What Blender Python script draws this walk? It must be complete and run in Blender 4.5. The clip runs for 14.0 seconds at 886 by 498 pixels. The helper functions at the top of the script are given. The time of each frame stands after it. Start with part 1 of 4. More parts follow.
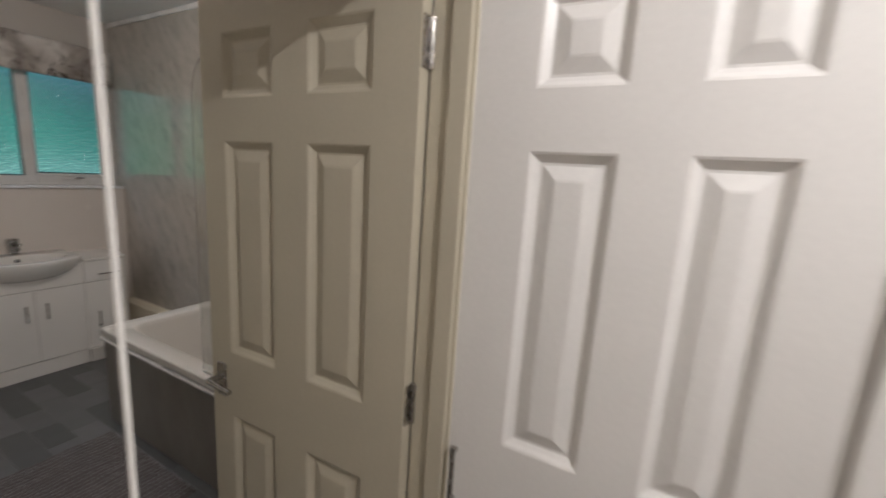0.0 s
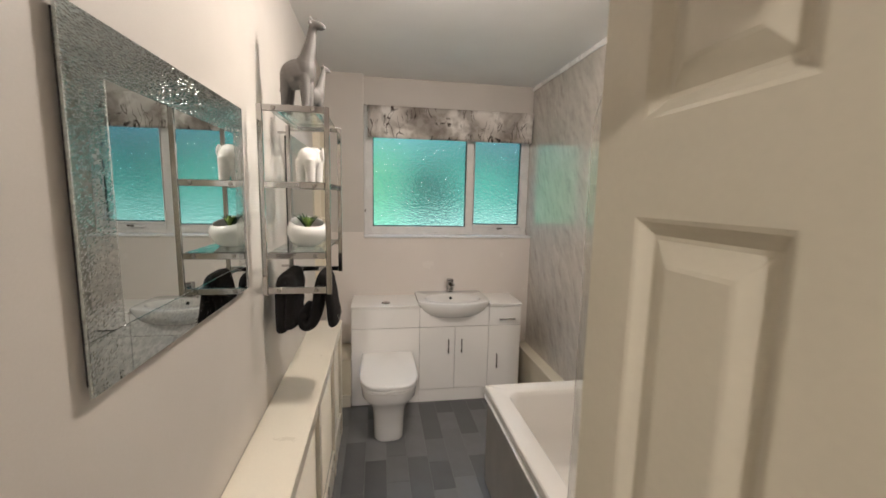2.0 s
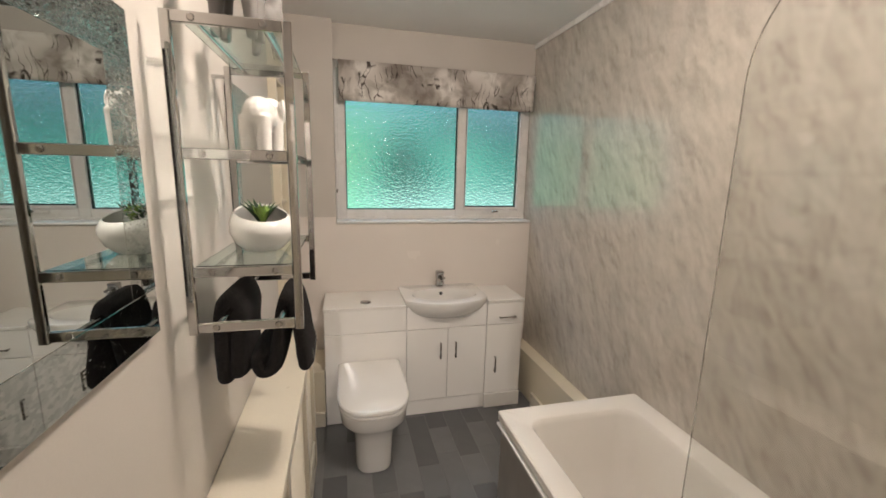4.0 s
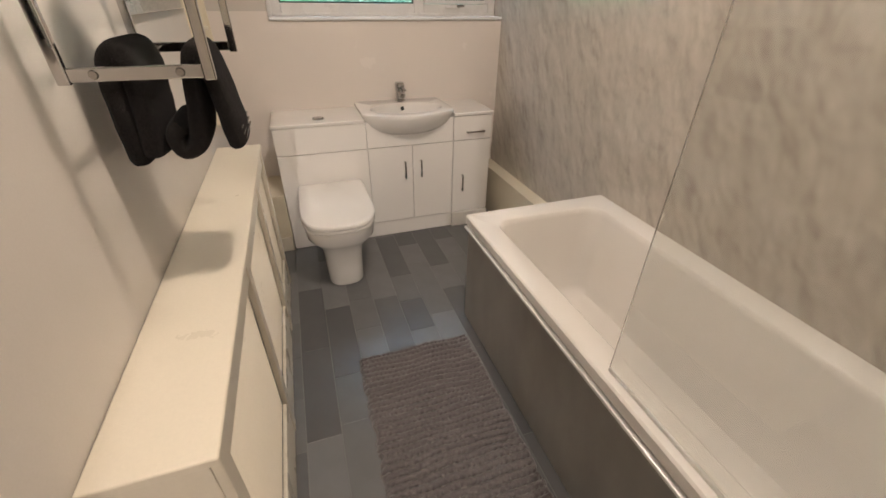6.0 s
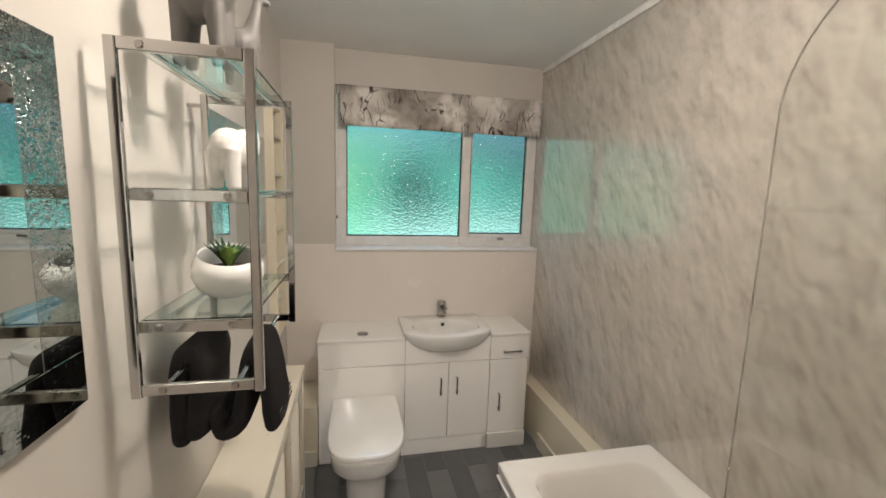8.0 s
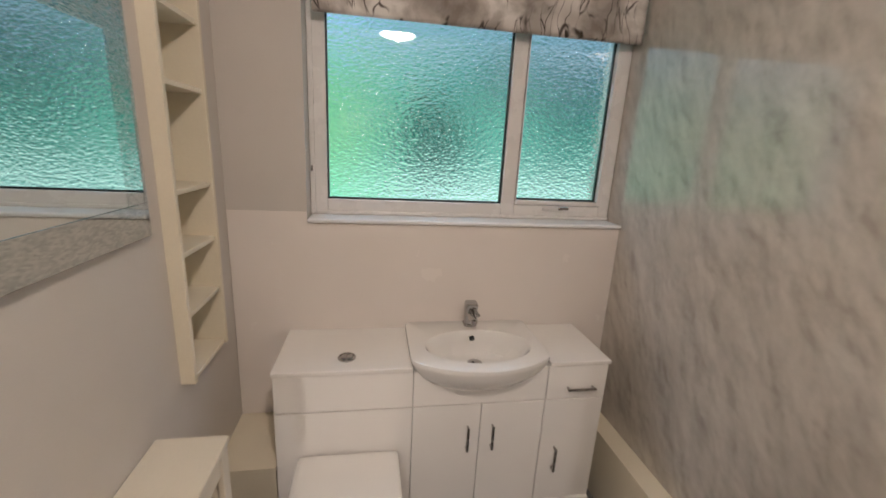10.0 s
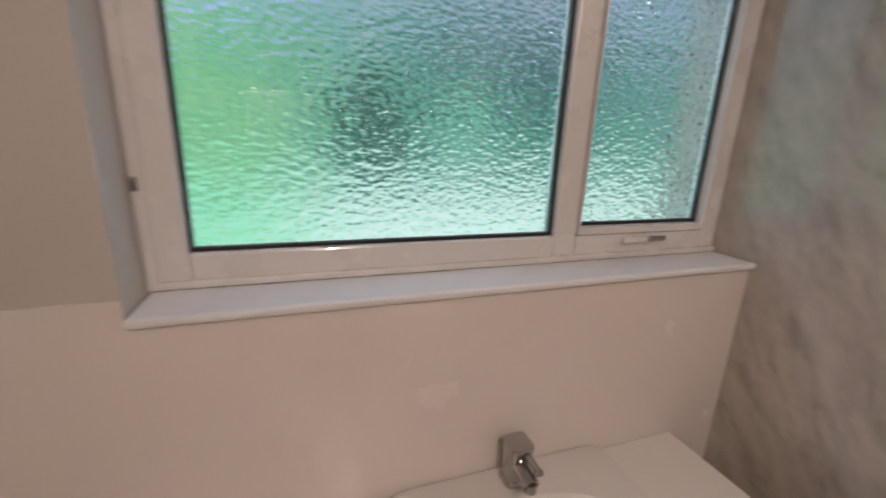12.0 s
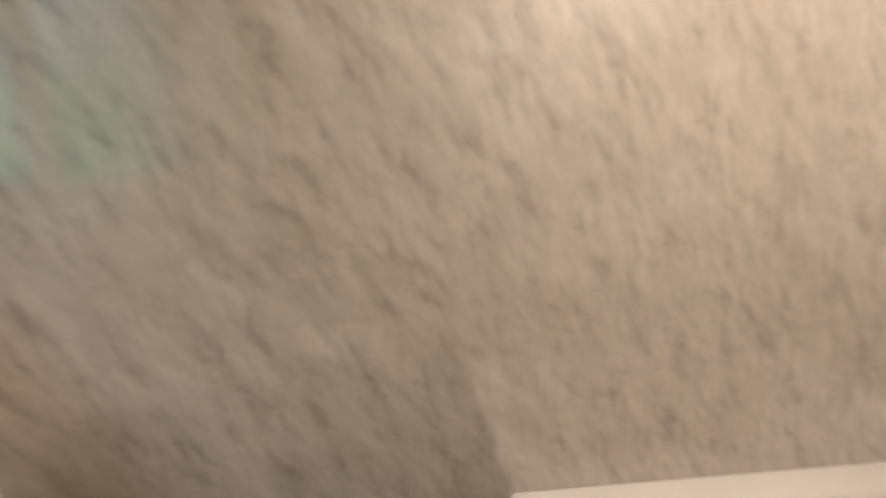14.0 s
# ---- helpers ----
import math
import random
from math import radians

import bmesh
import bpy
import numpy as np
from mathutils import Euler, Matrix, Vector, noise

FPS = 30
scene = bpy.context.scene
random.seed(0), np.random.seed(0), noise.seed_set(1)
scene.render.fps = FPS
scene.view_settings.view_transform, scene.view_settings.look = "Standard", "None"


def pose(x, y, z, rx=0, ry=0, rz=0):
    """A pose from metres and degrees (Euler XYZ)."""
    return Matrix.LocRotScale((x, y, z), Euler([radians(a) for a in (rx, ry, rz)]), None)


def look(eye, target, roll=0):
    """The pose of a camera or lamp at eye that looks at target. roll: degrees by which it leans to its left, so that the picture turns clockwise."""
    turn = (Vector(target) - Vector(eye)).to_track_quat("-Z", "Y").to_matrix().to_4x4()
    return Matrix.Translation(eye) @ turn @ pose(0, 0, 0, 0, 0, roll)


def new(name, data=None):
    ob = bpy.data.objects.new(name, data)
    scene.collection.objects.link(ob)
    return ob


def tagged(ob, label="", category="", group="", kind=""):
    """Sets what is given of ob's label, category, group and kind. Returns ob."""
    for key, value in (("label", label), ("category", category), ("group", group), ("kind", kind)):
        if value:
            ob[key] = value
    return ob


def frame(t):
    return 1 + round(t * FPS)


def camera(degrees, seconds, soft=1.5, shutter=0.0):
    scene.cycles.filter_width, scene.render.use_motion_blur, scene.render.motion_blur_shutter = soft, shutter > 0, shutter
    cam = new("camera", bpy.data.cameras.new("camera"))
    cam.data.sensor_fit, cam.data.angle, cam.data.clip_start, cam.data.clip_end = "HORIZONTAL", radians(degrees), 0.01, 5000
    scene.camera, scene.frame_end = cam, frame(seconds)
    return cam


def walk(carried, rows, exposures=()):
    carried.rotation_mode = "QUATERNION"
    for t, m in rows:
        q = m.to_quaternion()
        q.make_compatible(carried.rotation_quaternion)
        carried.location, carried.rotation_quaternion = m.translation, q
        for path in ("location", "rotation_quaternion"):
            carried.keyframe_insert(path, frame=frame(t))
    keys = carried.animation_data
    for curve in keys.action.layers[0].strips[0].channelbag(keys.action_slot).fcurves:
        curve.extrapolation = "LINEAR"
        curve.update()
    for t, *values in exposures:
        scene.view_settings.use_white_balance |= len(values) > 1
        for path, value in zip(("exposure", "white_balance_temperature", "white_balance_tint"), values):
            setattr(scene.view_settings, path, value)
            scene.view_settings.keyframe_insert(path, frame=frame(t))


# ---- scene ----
cam = camera(95.6, 14.0, 1.6, 0.4)
PATH = [
    (0, (0.03, -0.042, 1.545), (1.768, 0.882, 1.188), 3.7),
    (0.2, (0.148, 0.027, 1.57), (1.741, 1.165, 1.164), 4.0),
    (0.5, (0.249, 0.131, 1.557), (1.498, 1.639, 1.15), 3.6),
    (0.8, (0.344, 0.22, 1.579), (1.135, 2.012, 1.161), 3.7),
    (1, (0.379, 0.27, 1.569), (0.942, 2.14, 1.135), 3.8),
    (1.5, (0.437, 0.413, 1.578), (0.794, 2.335, 1.157), 3.9),
    (2, (0.432, 0.592, 1.622), (0.748, 2.549, 1.36), 1.2),
    (2.5, (0.411, 0.756, 1.625), (0.673, 2.712, 1.302), -0.4),
    (4.8, (0.352, 1.184, 1.608), (0.952, 3.043, 1.178), 1.1),
    (5, (0.358, 1.183, 1.561), (0.969, 3.008, 1.018), 1.1),
    (5.5, (0.383, 1.181, 1.469), (0.976, 2.89, 0.616), 1.2),
    (6, (0.399, 1.182, 1.396), (0.958, 2.781, 0.332), 0.8),
    (6.5, (0.403, 1.199, 1.426), (0.919, 2.867, 0.449), 1.2),
    (7, (0.398, 1.217, 1.551), (0.879, 3.051, 0.914), 2.4),
    (7.5, (0.414, 1.207, 1.638), (0.87, 3.116, 1.254), 2.8),
    (8, (0.444, 1.226, 1.667), (0.869, 3.16, 1.391), 1.8),
    (8.2, (0.445, 1.264, 1.659), (0.877, 3.199, 1.395), 1.7),
    (10.3, (0.595, 2.4, 1.601), (0.928, 4.305, 1.091), 3.2),
    (10.5, (0.593, 2.525, 1.597), (0.938, 4.445, 1.154), 2.9),
    (11, (0.612, 2.804, 1.598), (1.068, 4.695, 1.134), 2.8),
    (11.5, (0.622, 3.033, 1.592), (0.899, 4.945, 1.073), 1.6),
    (12, (0.591, 3.204, 1.579), (1.236, 5.023, 1.055), 2.2),
    (12.5, (0.63, 3.329, 1.58), (2.023, 4.67, 1.07), 6.1),
    (13, (0.749, 3.183, 1.589), (2.476, 4.108, 1.189), 5.6),
    (13.5, (0.829, 3.082, 1.575), (2.75, 3.415, 1.131), 3.9),
    (14, (0.841, 3.013, 1.55), (2.752, 2.735, 1.03), 2.3),
]
# exposure in stops, then white balance in kelvin and tint, along the walk
EXPOSURES = [
    (0.0, -0.95, 5600, 7), (0.5, -0.38, 5650, 7), (1.0, -0.06, 5750, 7), (1.5, -0.1, 5900, 8), (2.5, 0.05, 5900, 7),
    (5.0, 0.02, 6350, 10), (6.0, 0.1, 6400, 11), (6.5, 0.2, 6250, 8), (7.5, 0.08, 5950, 6), (8.0, 0.0, 5950, 5),
    (10.5, -0.17, 6400, 17), (11.0, -0.22, 6650, 20), (11.5, -0.42, 6500, 20), (12.0, -0.42, 6450, 21), (12.5, -0.4, 6700, 24), (13.0, -0.48, 8100, 39),
    (13.5, -0.2, 7500, 30), (14.0, 0.2, 6550, 12),
]
walk(cam, [(t, look(eye, target, roll)) for t, eye, target, roll in PATH], EXPOSURES)

# ---------------------------------------------------------------- world and lamps
world = bpy.data.worlds.new("world")
scene.world = world
world.use_nodes = True
wn = world.node_tree.nodes
sky = wn.new("ShaderNodeTexSky")
sky.sky_type, sky.sun_disc = "NISHITA", False
sky.sun_elevation, sky.sun_rotation = radians(35), radians(200)
world.node_tree.links.new(sky.outputs[0], wn["Background"].inputs[0])
wn["Background"].inputs[1].default_value = 0.08


def bulb(name, at, watts, radius, colour):
    data = bpy.data.lights.new(name, "POINT")
    data.energy, data.shadow_soft_size, data.color = watts, radius, colour
    ob = new(name, data)
    ob.matrix_world = pose(*at)
    return ob


CEIL = 2.55
LAMP = (0.768, 2.09)
HALL_LAMP = (0.12, -0.92)
bulb("bathroom_lamp", (LAMP[0], LAMP[1], CEIL - 0.086), 24.5, 0.014, (1.0, 0.82, 0.69))
bulb("hall_lamp", (HALL_LAMP[0], HALL_LAMP[1], CEIL - 0.086), 92, 0.014, (1.0, 0.88, 0.78))


# ---------------------------------------------------------------- materials
class Nodes:
    """A node material under construction."""

    def __init__(self, name):
        self.mat = bpy.data.materials.new(name)
        self.mat.use_nodes = True
        self.tree = self.mat.node_tree
        self.bsdf = self.tree.nodes["Principled BSDF"]
        self.coord = self.tree.nodes.new("ShaderNodeTexCoord").outputs["Object"]

    def node(self, kind, **values):
        n = self.tree.nodes.new("ShaderNode" + kind)
        for key, value in values.items():
            n.inputs[key].default_value = value
        return n

    def link(self, a, b):
        self.tree.links.new(a, b)

    def stretched(self, scale, turn=(0, 0, 0), source=None):
        m = self.node("Mapping")
        m.inputs["Scale"].default_value = scale
        m.inputs["Rotation"].default_value = [radians(a) for a in turn]
        self.link(source or self.coord, m.inputs["Vector"])
        return m.outputs[0]

    def noise(self, scale, detail=4, vector=None, rough=0.55):
        n = self.node("TexNoise", Scale=scale, Detail=detail, Roughness=rough)
        self.link(vector or self.coord, n.inputs["Vector"])
        return n.outputs["Fac"]

    def voronoi(self, scale, vector=None, feature="F1", out="Distance"):
        n = self.node("TexVoronoi", Scale=scale)
        n.feature = feature
        self.link(vector or self.coord, n.inputs["Vector"])
        return n.outputs[out]

    def ramp(self, fac, *stops):
        n = self.node("ValToRGB")
        while len(n.color_ramp.elements) < len(stops):
            n.color_ramp.elements.new(0.5)
        for e, (at, colour) in zip(n.color_ramp.elements, stops):
            e.position = at
            e.color = (*colour, 1) if len(colour) == 3 else colour
        self.link(fac, n.inputs[0])
        return n.outputs[0]

    def mix(self, fac, a, b, how="MIX"):
        n = self.node("MixRGB")
        n.blend_type = how
        for value, socket in ((fac, n.inputs[0]), (a, n.inputs[1]), (b, n.inputs[2])):
            if isinstance(value, (int, float)):
                socket.default_value = value
            elif isinstance(value, tuple):
                socket.default_value = (*value, 1)
            else:
                self.link(value, socket)
        return n.outputs[0]

    def math(self, how, a, b=0.0):
        n = self.node("Math")
        n.operation = how
        for value, socket in ((a, n.inputs[0]), (b, n.inputs[1])):
            if isinstance(value, (int, float)):
                socket.default_value = value
            else:
                self.link(value, socket)
        return n.outputs[0]

    def bump(self, height, strength, distance=0.002):
        n = self.node("Bump", Strength=strength, Distance=distance)
        self.link(height, n.inputs["Height"])
        self.link(n.outputs[0], self.bsdf.inputs["Normal"])

    def set(self, **values):
        for key, value in values.items():
            socket = self.bsdf.inputs[key.replace("_", " ")]
            if isinstance(value, (int, float)):
                socket.default_value = value
            elif isinstance(value, tuple):
                socket.default_value = (*value, 1)
            else:
                self.link(value, socket)
        return self.mat


def tone(c, k):
    return tuple(min(1.0, v * k) for v in c)


def painted(name, colour, rough=0.55, grain=220, relief=0.12, blotch=0.05):
    """Painted plaster or wood: two scales of tone, a fine relief."""
    n = Nodes(name)
    big = n.ramp(n.noise(1.7, 3), (0.3, tone(colour, 1 - blotch)), (0.7, tone(colour, 1 + blotch * 0.5)))
    fine = n.ramp(n.noise(grain, 3), (0.3, (0.965,) * 3), (0.7, (1.0,) * 3))
    n.bump(n.noise(grain * 0.6, 5), relief)
    n.link(n.ramp(n.noise(9, 4), (0.3, (rough * 0.9,) * 3), (0.7, (min(1, rough * 1.12),) * 3)), n.bsdf.inputs["Roughness"])
    return n.set(Base_Color=n.mix(1.0, big, fine, "MULTIPLY"))


def glossy(name, colour, rough=0.12, wave=0.03):
    """Lacquered or glazed surface with a faint uneven gloss."""
    n = Nodes(name)
    n.bump(n.noise(14, 2), wave, 0.004)
    n.link(n.ramp(n.noise(6, 5), (0.3, (rough * 0.7,) * 3), (0.75, (rough * 1.5,) * 3)), n.bsdf.inputs["Roughness"])
    return n.set(Base_Color=n.ramp(n.noise(2.3, 3), (0.3, tone(colour, 0.96)), (0.7, colour)), Coat_Weight=0.3, Coat_Roughness=0.06)


def metal(name, colour, rough):
    n = Nodes(name)
    n.link(n.ramp(n.noise(35, 4), (0.35, (rough * 0.6,) * 3), (0.7, (rough * 1.8,) * 3)), n.bsdf.inputs["Roughness"])
    return n.set(Base_Color=colour, Metallic=1.0)


def clear_glass(name, colour, rough=0.0):
    n = Nodes(name)
    return n.set(Base_Color=colour, Roughness=rough, Transmission_Weight=1.0, IOR=1.45)


wall_paint = painted("wall_paint", (0.64, 0.60, 0.553), 0.5)
# made-up dark taupe that keeps the hall's reflection in the panes dim
hall_dim_paint = painted("hall_dim_paint", (0.24, 0.22, 0.20), 0.6)
ceiling_paint = painted("ceiling_paint", (0.86, 0.85, 0.83), 0.75, 120, 0.2)
cream_paint = painted("cream_paint", (0.80, 0.73, 0.58), 0.32, 160, 0.06)
trim_paint = painted("trim_paint", (0.80, 0.75, 0.64), 0.28, 160, 0.06)
door_cream = painted("door_cream", (0.58, 0.53, 0.415), 0.33, 90, 0.16)
door_white = painted("door_white", (0.86, 0.835, 0.81), 0.33, 90, 0.12)
cover_paint = painted("cover_paint", (0.75, 0.69, 0.575), 0.3, 160, 0.05)
panel_white = glossy("panel_white", (0.85, 0.79, 0.74), 0.2)
unit_white = glossy("unit_white", (0.90, 0.875, 0.84), 0.14)
ceramic = glossy("ceramic", (0.86, 0.84, 0.81), 0.07)
acrylic = glossy("acrylic", (0.83, 0.80, 0.76), 0.12)
upvc = glossy("upvc", (0.82, 0.80, 0.78), 0.25)
chrome = metal("chrome", (0.47, 0.46, 0.45), 0.04)
rack_chrome = metal("rack_chrome", (0.56, 0.55, 0.54), 0.06)
steel = metal("steel", (0.42, 0.40, 0.38), 0.22)
mirror_silver = metal("mirror_silver", (0.68, 0.73, 0.72), 0.006)
black_gasket = glossy("black_gasket", (0.012, 0.018, 0.02), 0.4)
dark_back = glossy("dark_back", (0.03, 0.03, 0.03), 0.4)
clear = clear_glass("clear", (0.97, 1.0, 0.985))
screen_glass = clear_glass("screen_glass", (0.905, 0.915, 0.90))
shelf_glass = clear_glass("shelf_glass", (0.86, 0.97, 0.93))
lamp_glow = Nodes("lamp_glow")
lamp_glow.set(Base_Color=(0.9, 0.88, 0.85), Emission_Color=(1.0, 0.84, 0.68), Emission_Strength=60.0)
lamp_glow = lamp_glow.mat

# crushed-glass border of the mirrors: broken facets, thinning out towards the lower edge
n = Nodes("glitter_mirror")
sep = n.node("SeparateXYZ")
n.link(n.coord, sep.inputs[0])
fade = n.math("MAXIMUM", n.ramp(sep.outputs[2], (0.08, (0.12,) * 3), (0.48, (1,) * 3)), n.ramp(n.math("MULTIPLY", sep.outputs[1], -1.0), (0.22, (0,) * 3), (0.36, (0.75,) * 3)))
chips = n.stretched((1, 0.7, 1))
chosen = n.math("GREATER_THAN", n.math("ADD", n.voronoi(270, chips, "F1", "Color"), n.math("MULTIPLY", fade, 0.7)), 0.95)
facets = n.math("MULTIPLY", n.math("MULTIPLY", n.voronoi(270, chips, "F1", "Distance"), chosen), fade)
n.bump(facets, 0.4, 0.0018)
glitter_mirror = n.set(Base_Color=n.ramp(n.voronoi(210, n.stretched((1, 0.6, 1)), "F1", "Color"), (0.2, (0.44, 0.48, 0.475)), (0.8, (0.60, 0.64, 0.63))),
                       Metallic=1.0, Roughness=0.012)

# pale marble-effect wall panel: soft slanting grey flecks on off-white, under a clear gloss
n = Nodes("marble_panel")
slant = n.stretched((1, 2.3, 1.15), (0, 0, 0), n.stretched((1, 1, 1), (30, 0, 0)))
wob = n.node("TexNoise", Scale=5.0, Detail=3)
n.link(n.coord, wob.inputs["Vector"])
warp = n.mix(0.13, slant, wob.outputs["Color"], "ADD")
shift = n.node("VectorMath")
n.link(warp, shift.inputs[0])
shift.inputs[1].default_value = (0, 0.045, -0.012)
one, two = n.noise(5.8, 3, warp, 0.5), n.noise(5.8, 3, shift.outputs[0], 0.5)
patch = n.ramp(n.noise(7.0, 2), (0.36, (0.40,) * 3), (0.62, (1.1,) * 3))
relief = n.math("ADD", n.math("MULTIPLY", n.math("SUBTRACT", one, two), patch), 0.5)
fleck = n.ramp(relief, (0.34, (0.42, 0.378, 0.332)), (0.455, (0.515, 0.474, 0.424)), (0.51, (0.545, 0.507, 0.457)), (0.63, (0.605, 0.569, 0.516)))
base = n.ramp(n.noise(8.0, 5, n.stretched((1, 1.3, 0.8), (0, 0, 0), n.stretched((1, 1, 1), (25, 0, 0))), 0.62), (0.33, (0.80, 0.785, 0.765)), (0.50, (0.94, 0.93, 0.91)), (0.66, (1.0, 0.99, 0.97)))
grain = n.ramp(n.noise(24, 4, warp, 0.6), (0.3, (0.93,) * 3), (0.7, (1.0,) * 3))
n.bump(n.noise(5, 2), 0.008, 0.004)
marble_panel = n.set(Base_Color=n.mix(1.0, n.mix(1.0, fleck, base, "MULTIPLY"), grain, "MULTIPLY"), Roughness=0.36, Coat_Weight=1.0, Coat_Roughness=0.004, Coat_IOR=1.8)

# grey bath panel, faintly mottled
n = Nodes("bath_panel_grey")
n.bump(n.noise(40, 3), 0.04)
bath_panel_grey = n.set(Base_Color=n.ramp(n.noise(7, 6, n.stretched((1, 1, 0.45), (30, 0, 0))), (0.3, (0.25, 0.235, 0.215)), (0.7, (0.33, 0.31, 0.285))), Roughness=0.3)

# slate-grey floor planks, each its own tone
n = Nodes("plank_slate")
rnd = n.node("ObjectInfo").outputs["Random"]
own = n.ramp(rnd, (0.0, (0.092, 0.093, 0.096)), (0.35, (0.125, 0.127, 0.131)), (0.7, (0.155, 0.157, 0.161)), (1.0, (0.185, 0.187, 0.191)))
mott = n.ramp(n.noise(9, 4), (0.3, (0.93,) * 3), (0.7, (1.06,) * 3))
n.bump(n.noise(70, 4), 0.02)
n.link(n.ramp(n.noise(4, 3), (0.3, (0.27,) * 3), (0.7, (0.33,) * 3)), n.bsdf.inputs["Roughness"])
plank_slate = n.set(Base_Color=n.mix(1.0, own, mott, "MULTIPLY"))
grout = painted("grout", (0.21, 0.21, 0.205), 0.7)

# chunky chenille mat
n = Nodes("chenille")
n.bump(n.noise(420, 4), 0.9, 0.003)
chenille = n.set(Base_Color=n.mix(1.0, n.ramp(n.noise(260, 4), (0.3, (0.075, 0.066, 0.067)), (0.7, (0.205, 0.182, 0.18))),
                                  n.ramp(n.noise(5, 3), (0.3, (0.9,) * 3), (0.7, (1.05,) * 3)), "MULTIPLY"), Roughness=0.95, Sheen_Weight=0.4)

n = Nodes("towel_cloth")
n.bump(n.noise(260, 4, n.stretched((1, 1, 2.2))), 1.0, 0.005)
towel_cloth = n.set(Base_Color=n.ramp(n.noise(300, 4), (0.3, (0.008, 0.007, 0.007)), (0.7, (0.020, 0.017, 0.016))), Roughness=1.0, Specular_IOR_Level=0.1, Sheen_Weight=0.03)

# grey and taupe flower print of the blind: cloudy pale blooms, dark centres, thin stems
n = Nodes("blind_print")
wob = n.node("TexNoise", Scale=5.0, Detail=2)
n.link(n.coord, wob.inputs["Vector"])
warp = n.mix(0.16, n.coord, wob.outputs["Color"], "ADD")
bloom = n.ramp(n.voronoi(5.2, warp, "SMOOTH_F1", "Distance"), (0.20, (0.84, 0.81, 0.77)), (0.36, (0.68, 0.64, 0.60)), (0.48, (0.46, 0.42, 0.385)), (0.62, (0.38, 0.345, 0.315)))
cloud = n.ramp(n.noise(11, 4, warp), (0.36, (0.62, 0.60, 0.58)), (0.56, (1.0, 1.0, 1.0)))
heart = n.ramp(n.noise(8.5, 3, n.stretched((1.4, 1, 0.9), (0, 30, 0), warp)), (0.30, (0.10, 0.085, 0.075)), (0.36, (1.0, 1.0, 1.0)))
lines = n.ramp(n.voronoi(9.0, n.stretched((2.8, 1, 0.45), (0, 12, 0), warp), "DISTANCE_TO_EDGE", "Distance"), (0.012, (0.13, 0.11, 0.10)), (0.045, (1.0, 1.0, 1.0)))
where = n.ramp(n.noise(5.5, 2), (0.52, (0, 0, 0)), (0.58, (1, 1, 1)))
stem = n.mix(where, (1.0, 1.0, 1.0), lines)
n.bump(n.noise(500, 2), 0.25)
blind_print = n.set(Base_Color=n.mix(1.0, n.mix(1.0, n.mix(1.0, bloom, cloud, "MULTIPLY"), heart, "MULTIPLY"), stem, "MULTIPLY"), Roughness=0.85)

# obscured glass with a pebbled relief
n = Nodes("pebbled_glass")
pv = n.stretched((0.8, 1, 1.35))
peb = n.voronoi(78, n.mix(0.012, pv, n.node("TexNoise", Scale=40.0, Detail=2).outputs["Color"], "ADD"), "SMOOTH_F1", "Distance")
n.bump(peb, 0.6, 0.0065)
pebbled_glass = n.set(Base_Color=(0.93, 1.0, 0.97), Roughness=0.06, Transmission_Weight=1.0, IOR=1.45)

sill_paint = painted("sill_paint", (0.88, 0.88, 0.88), 0.38, 160, 0.05)
pot_white = glossy("pot_white", (0.84, 0.83, 0.81), 0.12)
figure_white = glossy("figure_white", (0.84, 0.81, 0.78), 0.25)
figure_grey = painted("figure_grey", (0.19, 0.178, 0.168), 0.55, 60, 0.4, 0.35)
soil = painted("soil", (0.03, 0.022, 0.016), 0.9, 90, 1.0, 0.4)
n = Nodes("succulent")
succulent = n.set(Base_Color=n.ramp(n.noise(25, 3), (0.3, (0.09, 0.18, 0.035)), (0.7, (0.28, 0.40, 0.09))), Roughness=0.45)
n = Nodes("succulent_dark")
succulent_dark = n.set(Base_Color=n.ramp(n.noise(25, 3), (0.3, (0.010, 0.03, 0.012)), (0.7, (0.03, 0.075, 0.02))), Roughness=0.45)
n = Nodes("hall_carpet")
n.bump(n.noise(300, 4), 0.8)
hall_carpet = n.set(Base_Color=n.ramp(n.noise(120, 4), (0.3, (0.20, 0.18, 0.16)), (0.7, (0.30, 0.28, 0.25))), Roughness=1.0)

# garden behind the window, a self-glowing sheet far enough to be a blur of greens, with open sky above it
n = Nodes("garden")
split = n.node("SeparateXYZ")
n.link(n.coord, split.inputs[0])
gx, gz = split.outputs[0], split.outputs[2]
leafy = n.noise(0.9, 5, None, 0.6)
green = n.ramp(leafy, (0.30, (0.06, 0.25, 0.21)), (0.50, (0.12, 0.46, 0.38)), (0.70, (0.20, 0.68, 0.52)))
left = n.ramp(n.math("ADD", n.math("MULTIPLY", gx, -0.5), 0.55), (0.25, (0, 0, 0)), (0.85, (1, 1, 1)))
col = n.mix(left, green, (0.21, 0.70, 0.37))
# sunlit yellow-green patch, its light painted into the backdrop's colour
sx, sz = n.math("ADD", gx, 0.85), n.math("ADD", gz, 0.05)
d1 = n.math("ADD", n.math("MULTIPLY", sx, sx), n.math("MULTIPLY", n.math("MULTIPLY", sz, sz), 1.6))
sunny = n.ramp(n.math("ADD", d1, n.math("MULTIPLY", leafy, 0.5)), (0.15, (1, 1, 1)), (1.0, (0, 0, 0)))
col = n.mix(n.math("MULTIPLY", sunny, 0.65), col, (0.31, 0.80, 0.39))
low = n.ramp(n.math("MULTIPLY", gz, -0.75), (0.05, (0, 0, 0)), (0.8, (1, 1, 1)))
